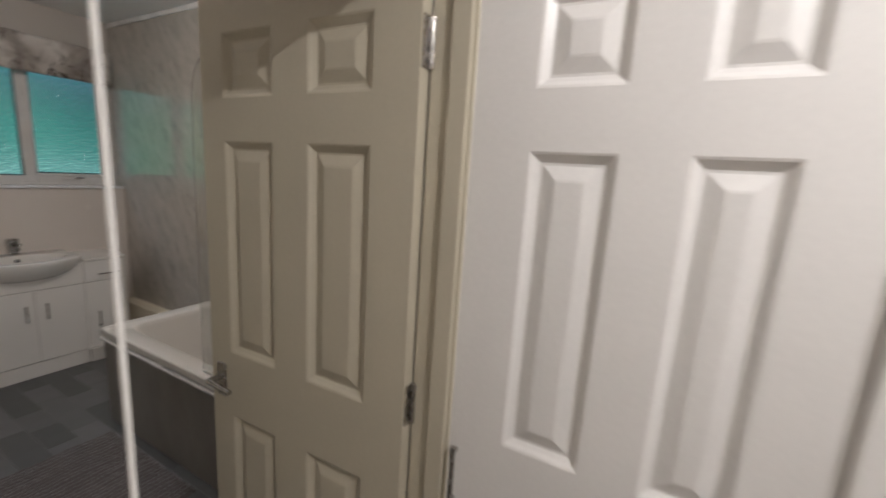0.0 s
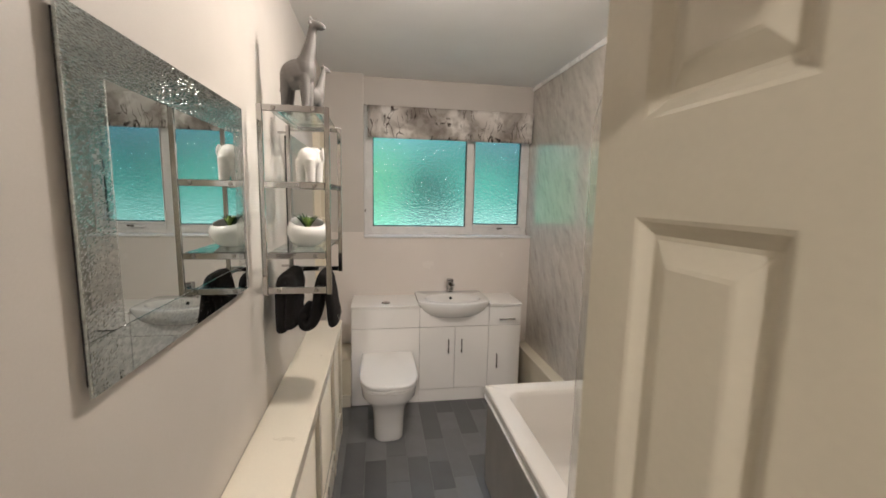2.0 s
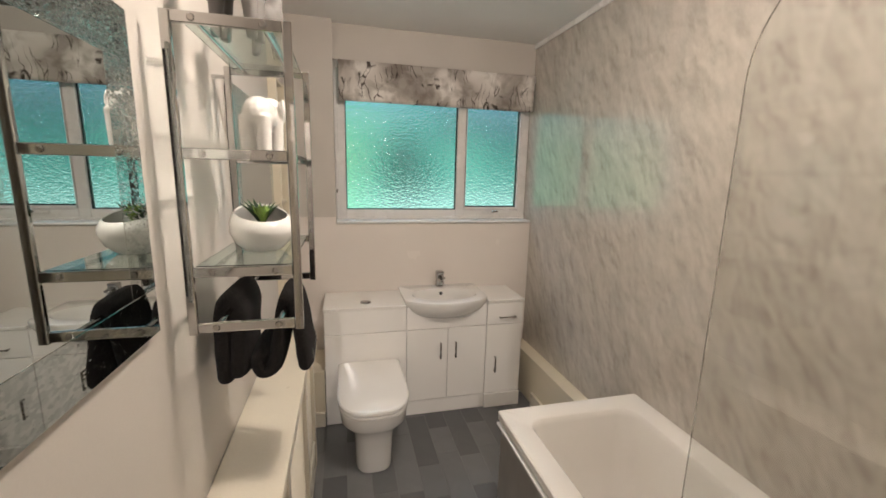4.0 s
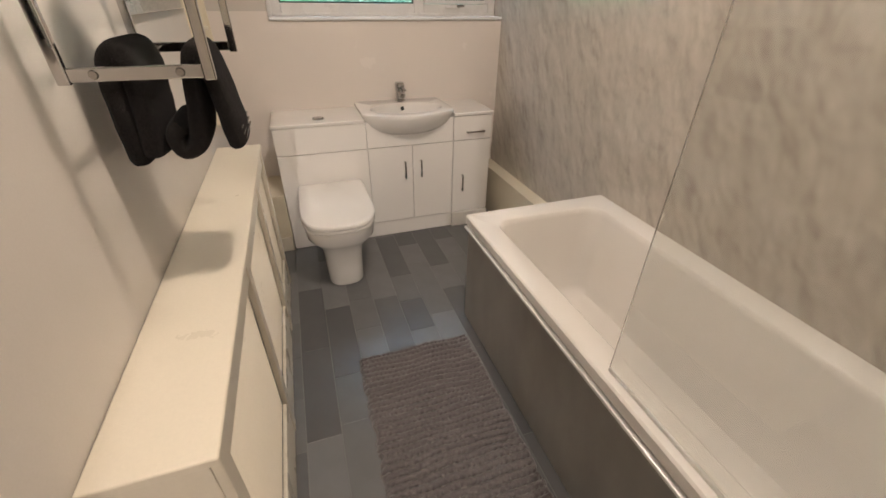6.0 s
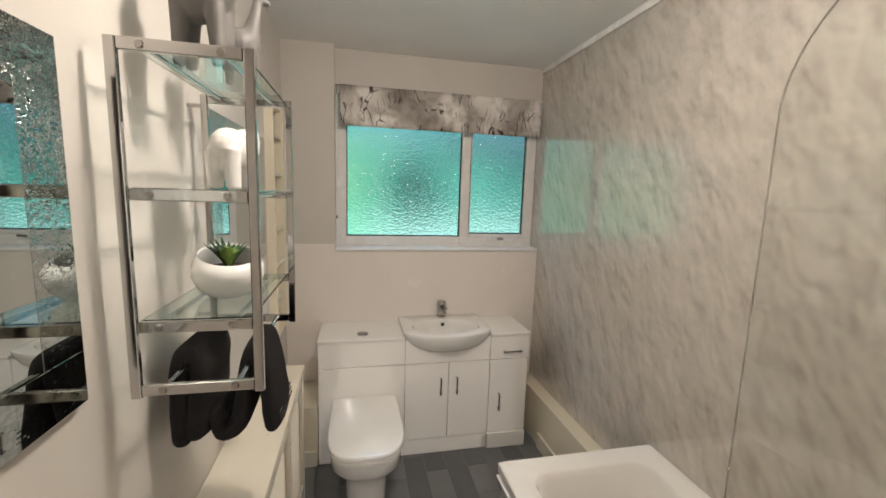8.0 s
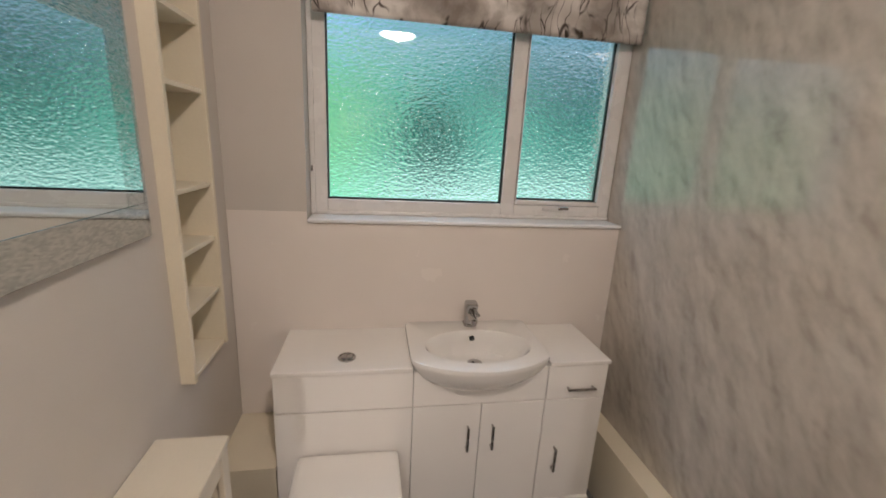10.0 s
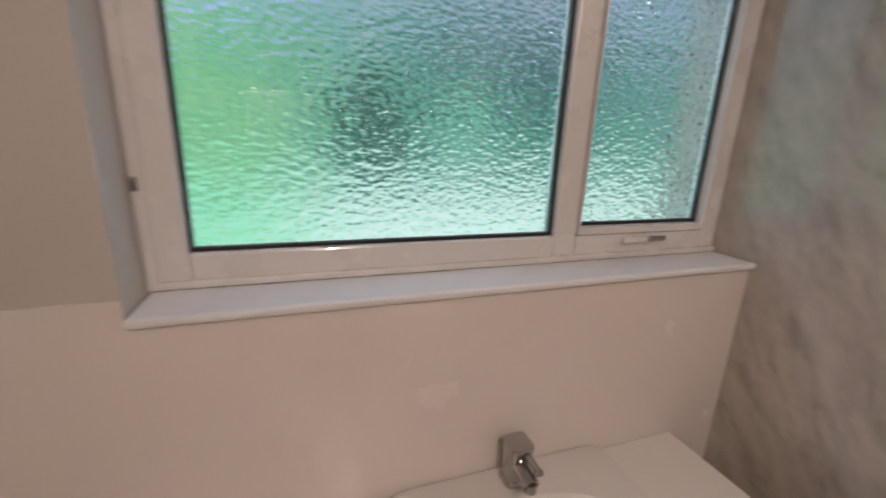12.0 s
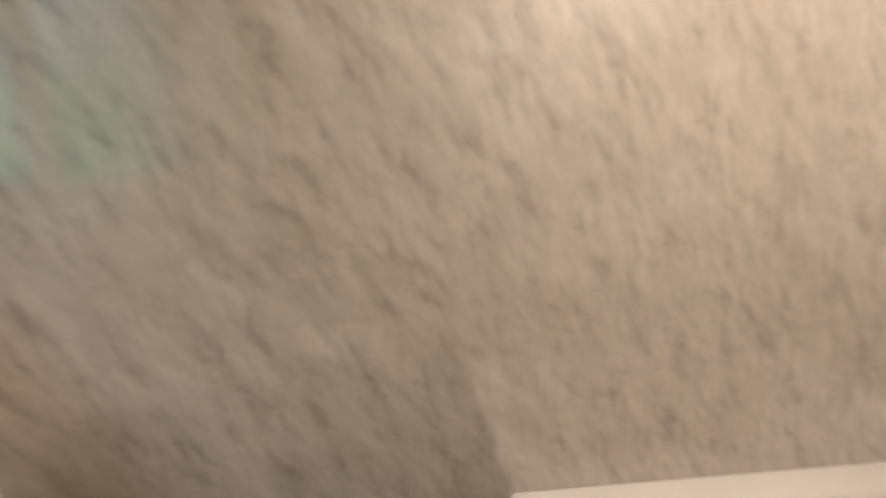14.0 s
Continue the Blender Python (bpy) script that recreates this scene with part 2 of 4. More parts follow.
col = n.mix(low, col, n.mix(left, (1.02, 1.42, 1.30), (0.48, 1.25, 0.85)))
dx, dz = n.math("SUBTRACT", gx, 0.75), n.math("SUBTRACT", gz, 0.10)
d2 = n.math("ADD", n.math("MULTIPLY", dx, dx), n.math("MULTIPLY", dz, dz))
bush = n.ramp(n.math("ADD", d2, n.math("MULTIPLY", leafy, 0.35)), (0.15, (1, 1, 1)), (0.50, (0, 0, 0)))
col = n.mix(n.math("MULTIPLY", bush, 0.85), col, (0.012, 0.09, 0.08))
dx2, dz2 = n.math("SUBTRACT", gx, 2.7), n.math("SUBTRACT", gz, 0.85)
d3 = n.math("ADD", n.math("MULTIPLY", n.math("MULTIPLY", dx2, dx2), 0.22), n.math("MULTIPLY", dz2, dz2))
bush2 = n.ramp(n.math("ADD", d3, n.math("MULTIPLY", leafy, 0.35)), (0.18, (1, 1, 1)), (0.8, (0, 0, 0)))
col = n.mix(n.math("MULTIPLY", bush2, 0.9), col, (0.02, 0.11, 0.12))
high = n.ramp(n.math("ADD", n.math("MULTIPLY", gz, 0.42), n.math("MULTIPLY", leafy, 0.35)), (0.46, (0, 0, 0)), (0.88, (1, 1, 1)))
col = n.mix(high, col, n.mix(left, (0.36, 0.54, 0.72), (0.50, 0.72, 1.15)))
# over-bright sky band high on the sheet, added to light the sill
sky_glow = n.ramp(n.math("MULTIPLY", gz, 0.2), (0.75, (0, 0, 0)), (1.0, (1, 1, 1)))
col = n.mix(sky_glow, col, (9.0, 12.0, 16.0))
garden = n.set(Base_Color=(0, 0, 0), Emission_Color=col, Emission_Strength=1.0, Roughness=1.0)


# ---------------------------------------------------------------- building helpers
PLACE = {}


def thing(name, at=(0, 0, 0), rz=0, label="", category="", group="", kind=""):
    """An Empty at the base of a thing."""
    ob = new(name)
    ob.empty_display_size = 0.05
    m = pose(*at, 0, 0, rz)
    ob.matrix_basis = m
    PLACE[ob.name] = m
    return tagged(ob, label, category, group, kind)


def part(name, bm, material, parent=None, label="", smooth=False, local=False):
    """One mesh object from bm, given in world metres (or in its parent's own, with local)."""
    bmesh.ops.recalc_face_normals(bm, faces=bm.faces[:])
    if parent is not None and not local:
        bm.transform(PLACE.get(parent.name, Matrix()).inverted())
    me = bpy.data.meshes.new(name)
    bm.to_mesh(me)
    bm.free()
    me.materials.append(material)
    if smooth:
        me.shade_smooth()
        me.set_sharp_from_angle(angle=radians(38))
    ob = new(name, me)
    if parent is not None:
        ob.parent = parent
        PLACE[ob.name] = PLACE.get(parent.name, Matrix())
    if label:
        ob["label"] = label
    return ob


def add_box(bm, lo, hi, bevel=0.0, segments=2):
    c = [(a + b) / 2 for a, b in zip(lo, hi)]
    s = [b - a for a, b in zip(lo, hi)]
    made = bmesh.ops.create_cube(bm, size=1, matrix=Matrix.Translation(c) @ Matrix.Diagonal((*s, 1)))
    if bevel:
        edges = list({e for v in made["verts"] for e in v.link_edges})
        bmesh.ops.bevel(bm, geom=edges, offset=bevel, segments=segments, affect="EDGES", profile=0.5)
    return bm


def box(lo, hi, bevel=0.0, segments=2):
    return add_box(bmesh.new(), lo, hi, bevel, segments)


def add_rod(bm, a, b, r, n=12, r2=None):
    a, b = Vector(a), Vector(b)
    turn = (b - a).to_track_quat("Z", "Y").to_matrix().to_4x4()
    bmesh.ops.create_cone(bm, cap_ends=True, segments=n, radius1=r, radius2=r if r2 is None else r2, depth=(b - a).length,
                          matrix=Matrix.Translation((a + b) / 2) @ turn)
    return bm


def rod(a, b, r, n=12, r2=None):
    return add_rod(bmesh.new(), a, b, r, n, r2)


def add_ball(bm, at, radii, rot=(0, 0, 0), u=16, v=10):
    bmesh.ops.create_uvsphere(bm, u_segments=u, v_segments=v, radius=1, matrix=pose(*at, *rot) @ Matrix.Diagonal((*radii, 1)))
    return bm


def loft(loops, cap_first=False, cap_last=False, bm=None):
    """Skin closed loops of equal count."""
    bm = bm or bmesh.new()
    rows = [[bm.verts.new(p) for p in loop] for loop in loops]
    k = len(rows[0])
    for a, b in zip(rows, rows[1:]):
        for i in range(k):
            bm.faces.new((a[i], a[(i + 1) % k], b[(i + 1) % k], b[i]))
    if cap_first:
        bm.faces.new(rows[0][::-1])
    if cap_last:
        bm.faces.new(rows[-1])
    return bm


def rounded_rect(x0, x1, y0, y1, r, z, n=8):
    pts = []
    for cx, cy, a0 in ((x1 - r, y1 - r, 0), (x0 + r, y1 - r, 90), (x0 + r, y0 + r, 180), (x1 - r, y0 + r, 270)):
        for i in range(n + 1):
            a = radians(a0 + 90 * i / n)
            pts.append((cx + r * math.cos(a), cy + r * math.sin(a), z))
    return pts


def structure(name, bm, material, label="", category="", smooth=False):
    ob = part(name, bm, material, None, "", smooth)
    return tagged(ob, label, category, "", "structure")


def boxes(*pairs):
    bm = bmesh.new()
    for lo, hi in pairs:
        add_box(bm, lo, hi)
    return bm


# ---------------------------------------------------------------- the room
EAST, NORTH, HEAD = 1.738, 3.922, 0.95          # marble wall, wall under the window, wall at the head of the bath
REVEAL, PANE_Y = 0.312, 4.035                   # side of the window recess, face of the window frame
SILL = 1.29
SOUTH0, SOUTH1 = 0.318, 0.412                   # hall and bathroom faces of the door wall
JAMB0, JAMB1 = 0.062, 0.786                     # door opening
NI0, NI1, NIB, NIT = 3.422, 3.717, 0.845, 2.10  # wall niche: along y, and up

structure("floor", boxes(((-0.15, SOUTH0, -0.12), (EAST + 0.12, 4.25, -0.0012))), grout, "pale grey grout bed under grey floor planks", "floor")
structure("hall_floor", boxes(((-1.2, -1.6, -0.12), (1.0, SOUTH0 - 0.003, -0.002))), hall_carpet, "plain beige hall carpet", "floor")
structure("ceiling", boxes(((-1.3, -1.7, CEIL), (EAST + 0.12, 4.25, CEIL + 0.12))), ceiling_paint, "matt white painted ceiling", "ceiling")
structure("wall_west", boxes(((-0.15, SOUTH1 + 0.002, 0), (0, NI0, CEIL)), ((-0.15, NI1, 0), (0, 4.25, CEIL)),
                             ((-0.15, NI0, 0), (0, NI1, NIB)), ((-0.15, NI0, NIT), (0, NI1, CEIL)),
                             ((-0.15, NI0, NIB), (-0.11, NI1, NIT))), wall_paint, "warm white painted wall with a shelf niche", "wall")
structure("wall_east", boxes(((EAST, SOUTH1 + 0.002, 0), (EAST + 0.12, 4.25, CEIL))), marble_panel, "pale grey marble-effect shower panel wall", "wall")
structure("wall_north", boxes(((0, NORTH, 0), (REVEAL, 4.25, CEIL)), ((REVEAL, NORTH, 0), (EAST, 4.25, SILL - 0.018)),
                              ((REVEAL, 3.992, 2.335), (EAST, 4.25, CEIL))), wall_paint, "warm white painted wall round the window", "wall")
structure("splashback", boxes(((0.002, NORTH - 0.005, 0.3), (REVEAL, NORTH - 0.0005, SILL + 0.027)), ((REVEAL, NORTH - 0.005, 0.3), (EAST - 0.001, NORTH - 0.0005, SILL - 0.0205))),
          panel_white, "glossy white splashback panel below the window", "splashback")
structure("wall_south", boxes(((-1.2, SOUTH0, 0), (JAMB0 - 0.03, SOUTH1, CEIL)), ((JAMB1 + 0.03, SOUTH0, 0), (EAST + 0.12, SOUTH1, CEIL)),
                              ((JAMB0 - 0.03, SOUTH0, 2.03), (JAMB1 + 0.03, SOUTH1, CEIL))), wall_paint, "warm white painted wall with a doorway", "wall")
structure("wall_bath_head", boxes(((1.0, HEAD - 0.08, 0), (EAST, HEAD, CEIL))), marble_panel, "pale marble-effect panel at the bath's head", "wall")
HALLX = 0.79
structure("hall_wall_east", boxes(((HALLX, -1.6, 0), (HALLX + 0.1, -0.338, CEIL)), ((HALLX, -0.338, 2.03), (HALLX + 0.1, SOUTH0 - 0.002, CEIL))), wall_paint, "plain white hall wall", "wall")
structure("hall_wall_west", boxes(((-1.3, -1.6, 0), (-1.2, SOUTH0, CEIL))), wall_paint, "plain white hall wall", "wall")
# unseen end wall, added dark so the doorway hardly mirrors in the window
structure("hall_wall_south", boxes(((-1.2, -1.7, 0), (1.0, -1.6, CEIL))), hall_dim_paint, "unseen closing hall wall, darkened to dim its reflection", "wall")
structure("cupboard_back", boxes(((HALLX + 0.1, -0.46, 0), (HALLX + 0.16, SOUTH0 - 0.002, CEIL))), wall_paint, "plain white wall behind the hall door", "wall")
structure("trim", box((EAST - 0.014, HEAD, CEIL - 0.034), (EAST, 4.03, CEIL - 0.001), 0.004), upvc, "thin white trim along the top of the marble wall", "trim")

# low boxed-in pipes in the two corners
structure("pipe_boxing", boxes(((1.645, 2.662, 0), (EAST - 0.001, NORTH - 0.006, 0.335))), cream_paint, "cream painted boxed-in pipe along the wall", "pipe boxing")
structure("pipe_boxing_corner", boxes(((0.001, 3.57, 0), (0.222, NORTH - 0.007, 0.375))), cream_paint, "cream painted boxed-in corner beside the toilet unit", "pipe boxing")
structure("baseboard", box((1.628, 2.664, 0), (1.6445, NORTH - 0.4, 0.10), 0.005), trim_paint, "cream gloss skirting board", "skirting")
structure("baseboard_corner", box((0.002, 3.554, 0), (0.222, 3.5695, 0.10), 0.005), trim_paint, "cream gloss skirting board", "skirting")

# the door lining and stops
lining = bmesh.new()
for x0, x1 in ((JAMB0 - 0.03, JAMB0), (JAMB1, JAMB1 + 0.03)):
    add_box(lining, (x0, SOUTH0 - 0.004, 0), (x1, SOUTH1 + 0.004, 2.0), 0.003)
add_box(lining, (JAMB0 - 0.03, SOUTH0 - 0.004, 2.0), (JAMB1 + 0.03, SOUTH1 + 0.004, 2.03), 0.003)
add_box(lining, (JAMB1 - 0.012, SOUTH0 + 0.004, 0), (JAMB1 + 0.001, SOUTH0 + 0.048, 2.0), 0.003)
add_box(lining, (JAMB0 - 0.001, SOUTH0 + 0.004, 0), (JAMB0 + 0.012, SOUTH0 + 0.048, 2.0), 0.003)
structure("door_frame", lining, door_cream, "cream gloss door lining with stops", "door frame")
arch = bmesh.new()
add_box(arch, (JAMB1 + 0.012, SOUTH1, 0), (JAMB1 + 0.075, SOUTH1 + 0.016, 2.08), 0.005)
add_box(arch, (JAMB0 - 0.075, SOUTH1, 0), (JAMB0 - 0.012, SOUTH1 + 0.016, 2.08), 0.005)
add_box(arch, (JAMB0 - 0.012, SOUTH1, 2.015), (JAMB1 + 0.012, SOUTH1 + 0.016, 2.08), 0.005)
structure("architrave", arch, trim_paint, "cream gloss architrave round the doorway", "architrave")
hall_arch = bmesh.new()
add_box(hall_arch, (HALLX - 0.016, -0.41, 0), (HALLX, -0.338, 2.08), 0.005)
structure("hall_architrave", hall_arch, door_white, "white gloss architrave beside the hall door", "architrave")


def panel_door(name, width, height, material, label, m, cols):
    """A six-panel moulded door; local x along its width from the hinge, y its thickness (0 to 0.035)."""
    door = thing(name, (0, 0, 0), 0, label, "door", "", "structure")
    door.matrix_basis = m
    PLACE[door.name] = m
    rows = [(0.20, 0.765), (0.972, 1.594), (1.706, 1.87)]
    xs = sorted({0, width, *[v for c in cols for v in c]})
    zs = sorted({0, height, *[v for r in rows for v in r]})
    bm = bmesh.new()
    for y, out in ((0.0, -1), (0.035, 1)):
        grid = {(x, z): bm.verts.new((x, y, z)) for x in xs for z in zs}
        for x0, x1 in zip(xs, xs[1:]):
            for z0, z1 in zip(zs, zs[1:]):
                ring = [grid[x0, z0], grid[x1, z0], grid[x1, z1], grid[x0, z1]]
                if (x0, x1) in cols and (z0, z1) in rows:
                    # ogee: down into a groove, across, and up to the raised field
                    for inset, depth in ((0.005, 0.002), (0.012, 0.008), (0.02, 0.0135), (0.025, 0.0135), (0.05, 0.004), (0.055, 0.003)):
                        yy = y - out * depth
                        nxt = [bm.verts.new(p) for p in ((x0 + inset, yy, z0 + inset), (x1 - inset, yy, z0 + inset),
                                                         (x1 - inset, yy, z1 - inset), (x0 + inset, yy, z1 - inset))]
                        for i in range(4):
                            bm.faces.new((ring[i], ring[(i + 1) % 4], nxt[(i + 1) % 4], nxt[i]))
                        ring = nxt
                bm.faces.new(ring)
    for lo, hi in (((0, 0.0, 0), (width, 0.035, 0)), ((0, 0.0, height), (width, 0.035, height))):
        bm.faces.new([bm.verts.new(p) for p in ((lo[0], 0, lo[2]), (hi[0], 0, lo[2]), (hi[0], 0.035, lo[2]), (lo[0], 0.035, lo[2]))])
    for x in (0, width):
        bm.faces.new([bm.verts.new(p) for p in ((x, 0, 0), (x, 0.035, 0), (x, 0.035, height), (x, 0, height))])
    bmesh.ops.remove_doubles(bm, verts=bm.verts[:], dist=0.0002)
    part("door_leaf", bm, material, door, "", False, True)
    return door


def lever(door, x, z, side, towards):
    """Lever handle on a plate; side: -1 on the face y = 0, 1 on the face y = 0.035."""
    y0 = 0.0 if side < 0 else 0.035
    plate = add_box(bmesh.new(), (x - 0.02, min(y0, y0 + side * 0.006), z - 0.055), (x + 0.02, max(y0, y0 + side * 0.006), z + 0.055), 0.003)
    pl = part("handle_plate", plate, steel, door, "brushed steel handle plate", False, True)
    bm = bmesh.new()
    add_rod(bm, (x, y0, z + 0.01), (x, y0 + side * 0.048, z + 0.01), 0.009, 14)
    add_rod(bm, (x, y0 + side * 0.045, z + 0.01), (x + towards * 0.1, y0 + side * 0.048, z + 0.006), 0.009, 14, 0.007)
    part("lever", bm, chrome, pl, "chrome lever handle", True, True)


def hinge(door, z):
    bm = bmesh.new()
    for i in range(5):
        add_rod(bm, (-0.006, 0.001, z - 0.05 + i * 0.02), (-0.006, 0.001, z - 0.0305 + i * 0.02), 0.0065, 10)
    add_box(bm, (-0.002, 0.004, z - 0.05), (-0.0003, 0.030, z + 0.05))
    part("hinge", bm, steel, door, "steel butt hinge", True, True)


# bathroom door, standing open into the room
HINGE = (0.785, 0.420)
DOOR_TURN = 91.0
bath_door = panel_door("door_1", 0.709, 1.975, door_cream, "cream gloss six-panel door standing open", pose(HINGE[0], HINGE[1], 0.008, 0, 0, DOOR_TURN), [(0.116, 0.308), (0.426, 0.618)])
PLACE[bath_door.name] = bath_door.matrix_basis.copy()
lever(bath_door, 0.660, 0.875, 1, -1)
lever(bath_door, 0.660, 0.875, -1, -1)
for hz in (0.22, 1.0, 1.80):
    hinge(bath_door, hz)
# white hall door, shut
hall_door = panel_door("door_2", 0.653, 1.975, door_white, "white gloss six-panel hall door, shut", pose(0.792, 0.316, 0.008, 0, 0, -90), [(0.125, 0.283), (0.390, 0.531)])
# a plain bar handle near the free edge
hb = add_rod(bmesh.new(), (0.022, -0.02, 0.78), (0.022, -0.02, 0.938), 0.006, 12)
for hz in (0.795, 0.922):
    add_rod(hb, (0.022, -0.02, hz), (0.022, 0.0, hz), 0.005, 10)
part("bar_handle", hb, steel, hall_door, "slim steel bar handle", True, True)

# ---------------------------------------------------------------- window
window = thing("window_1", (1.02, PANE_Y, SILL), 0, "white upvc window with two obscured glass panes", "window", "", "structure")
sill = box((REVEAL + 0.002, 3.900, SILL - 0.018), (EAST - 0.002, PANE_Y - 0.001, SILL), 0.008, 3)
part("window_sill", sill, sill_paint, window, "white rounded window board")
L0, L1, R0, R1 = 0.383, 1.180, 1.250, 1.664
GB, GBR, GT, FT = 1.356, 1.378, 2.34, 2.42
Y0, Y1 = PANE_Y, PANE_Y + 0.06
frame_bm = bmesh.new()
for lo, hi in (((REVEAL + 0.001, Y0, SILL - 0.02), (L0, Y1, FT)), ((L0, Y0 + 0.001, SILL - 0.02), (L1, Y1, GB)), ((L0, Y0 + 0.001, GT), (L1, Y1, FT)),
               ((L1, Y0, SILL - 0.02), (R0 - 0.006, Y1, FT)), ((R0 - 0.006, Y0 + 0.001, SILL - 0.02), (R1 + 0.02, Y1, GBR - 0.022)),
               ((R0 - 0.006, Y0 + 0.001, GT + 0.02), (R1 + 0.02, Y1, FT)), ((R1 + 0.02, Y0, SILL - 0.02), (EAST - 0.001, Y1, FT))):
    add_box(frame_bm, lo, hi, 0.005)
# a raised bead at the wall side
add_box(frame_bm, (REVEAL + 0.001, Y0 - 0.012, SILL), (REVEAL + 0.022, Y0 + 0.002, FT), 0.004)
add_box(frame_bm, (REVEAL + 0.022, Y0 - 0.009, SILL), (EAST - 0.001, Y0 + 0.002, SILL + 0.016), 0.004)
part("window_frame", frame_bm, upvc, window)
sash = bmesh.new()
for lo, hi in (((R0 - 0.004, Y0 - 0.008, GBR - 0.02), (R0 + 0.0, Y1 - 0.01, GT + 0.018)), ((R1, Y0 - 0.008, GBR - 0.02), (R1 + 0.018, Y1 - 0.01, GT + 0.018)),
               ((R0, Y0 - 0.008, GBR - 0.02), (R1, Y1 - 0.01, GBR)), ((R0, Y0 - 0.008, GT), (R1, Y1 - 0.01, GT + 0.018))):
    add_box(sash, lo, hi, 0.003)
part("sash", sash, upvc, window, "white opening sash")
for x0, x1, zb in ((L0, L1, GB), (R0, R1, GBR)):
    g = bmesh.new()
    for lo, hi in (((x0, Y0 + 0.016, zb), (x0 + 0.007, Y0 + 0.03, GT)), ((x1 - 0.009, Y0 + 0.016, zb), (x1, Y0 + 0.03, GT)),
                   ((x0, Y0 + 0.016, zb), (x1, Y0 + 0.03, zb + 0.008)), ((x0, Y0 + 0.016, GT - 0.008), (x1, Y0 + 0.03, GT))):
        add_box(g, lo, hi)
    part("gasket", g, black_gasket, window, "black rubber glazing gasket")
    pane = part("pane", box((x0 + 0.002, Y0 + 0.034, zb + 0.002), (x1 - 0.002, Y0 + 0.040, GT - 0.002)), pebbled_glass, window, "obscured pebbled glass pane")
    pane.visible_shadow = False
    inner = part("inner_pane", box((x0 + 0.002, Y0 + 0.018, zb + 0.002), (x1 - 0.002, Y0 + 0.022, GT - 0.002)), clear, window, "clear inner glass pane")
    inner.visible_shadow = False
wh = box((1.385, Y0 - 0.018, 1.331), (1.475, Y0 - 0.008, 1.349), 0.004)
catch = part("window_handle", wh, upvc, window, "small white window handle")
wh = bmesh.new()
add_box(wh, (1.462, Y0 - 0.030, 1.336), (1.482, Y0 - 0.016, 1.352), 0.003)
add_box(wh, (1.455, Y0 - 0.040, 1.340), (1.505, Y0 - 0.029, 1.354), 0.004)
part("lever", wh, steel, catch, "grey metal lever")
stay = box((0.316, Y0 - 0.018, 1.475), (0.326, Y0 - 0.012, 1.50), 0.002)
part("clip", stay, steel, window, "small metal clip")

back = structure("backdrop", boxes(((-9, -0.02, -5), (11, 0.02, 8))), garden, "glowing backdrop of a blurred green garden beyond the window", "garden")
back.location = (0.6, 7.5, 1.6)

# ---------------------------------------------------------------- blind
blind = thing("roller_blind", (1.03, 3.985, 2.09), 0, "grey and taupe flower-print blind, mostly raised", "blind")
B0, B1, BT, BB = 0.345, 1.728, 2.328, 2.08
bm = bmesh.new()
NX = 44
y_f = 3.962
cols = []
for i in range(NX + 1):
    x = B0 + (B1 - B0) * i / NX
    col = []
    for j in range(13):
        z = BT - (BT - BB) * j / 12
        sway = 0.0025 * math.sin(x * 11 + 0.6) * (j / 12) + 0.0015 * math.sin(x * 29)
        col.append(bm.verts.new((x, y_f + sway, z)))
    cols.append(col)
for a, b in zip(cols, cols[1:]):
    for j in range(12):
        bm.faces.new((a[j], b[j], b[j + 1], a[j + 1]))
fabric = part("fabric", bm, blind_print, blind, "grey flower-print fabric", True)
sol = fabric.modifiers.new("thickness", "SOLIDIFY")
sol.thickness = 0.002
part("roller_tube", rod((B0 - 0.006, 3.988, BT - 0.022), (B1 + 0.004, 3.988, BT - 0.022), 0.021, 18), blind_print, blind, "", True)
part("hem_bar", box((B0 + 0.004, y_f + 0.002, BB - 0.003), (B1 - 0.004, y_f + 0.009, BB + 0.02), 0.002), blind_print, blind)
for x in (B0 - 0.012, B1 + 0.0045):
    part("bracket", box((x, 3.965, BT - 0.05), (x + 0.005, PANE_Y - 0.0005, BT + 0.004), 0.002), upvc, blind, "white plastic bracket")

# ---------------------------------------------------------------- ceiling lamps
for at in (LAMP, HALL_LAMP):
    lamp = thing("ceiling_light", (at[0], at[1], CEIL), 0, "round flush white ceiling light, lit", "ceiling light", "ceiling lights")
    part("rim", loft([[(at[0] + r * math.cos(a), at[1] + r * math.sin(a), z) for a in np.linspace(0, 2 * math.pi, 41)[:-1]]
                      for r, z in ((0.155, CEIL - 0.001), (0.160, CEIL - 0.02), (0.158, CEIL - 0.036), (0.148, CEIL - 0.04), (0.146, CEIL - 0.034), (0.146, CEIL - 0.002))]), chrome, lamp, "chrome rim", True)
    part("diffuser", loft([[(at[0] + r * math.cos(a), at[1] + r * math.sin(a), z) for a in np.linspace(0, 2 * math.pi, 41)[:-1]]
                           for r, z in ((0.145, CEIL - 0.004), (0.145, CEIL - 0.036), (0.135, CEIL - 0.052), (0.10, CEIL - 0.064), (0.05, CEIL - 0.070))], False, True), lamp_glow, lamp, "glowing opal diffuser", True)

# ---------------------------------------------------------------- bathroom units
UF = 3.565                                      # front of the fitted units
U0, U1, U2, U3 = 0.228, 0.742, 1.292, 1.555      # their sides
UB = NORTH - 0.006


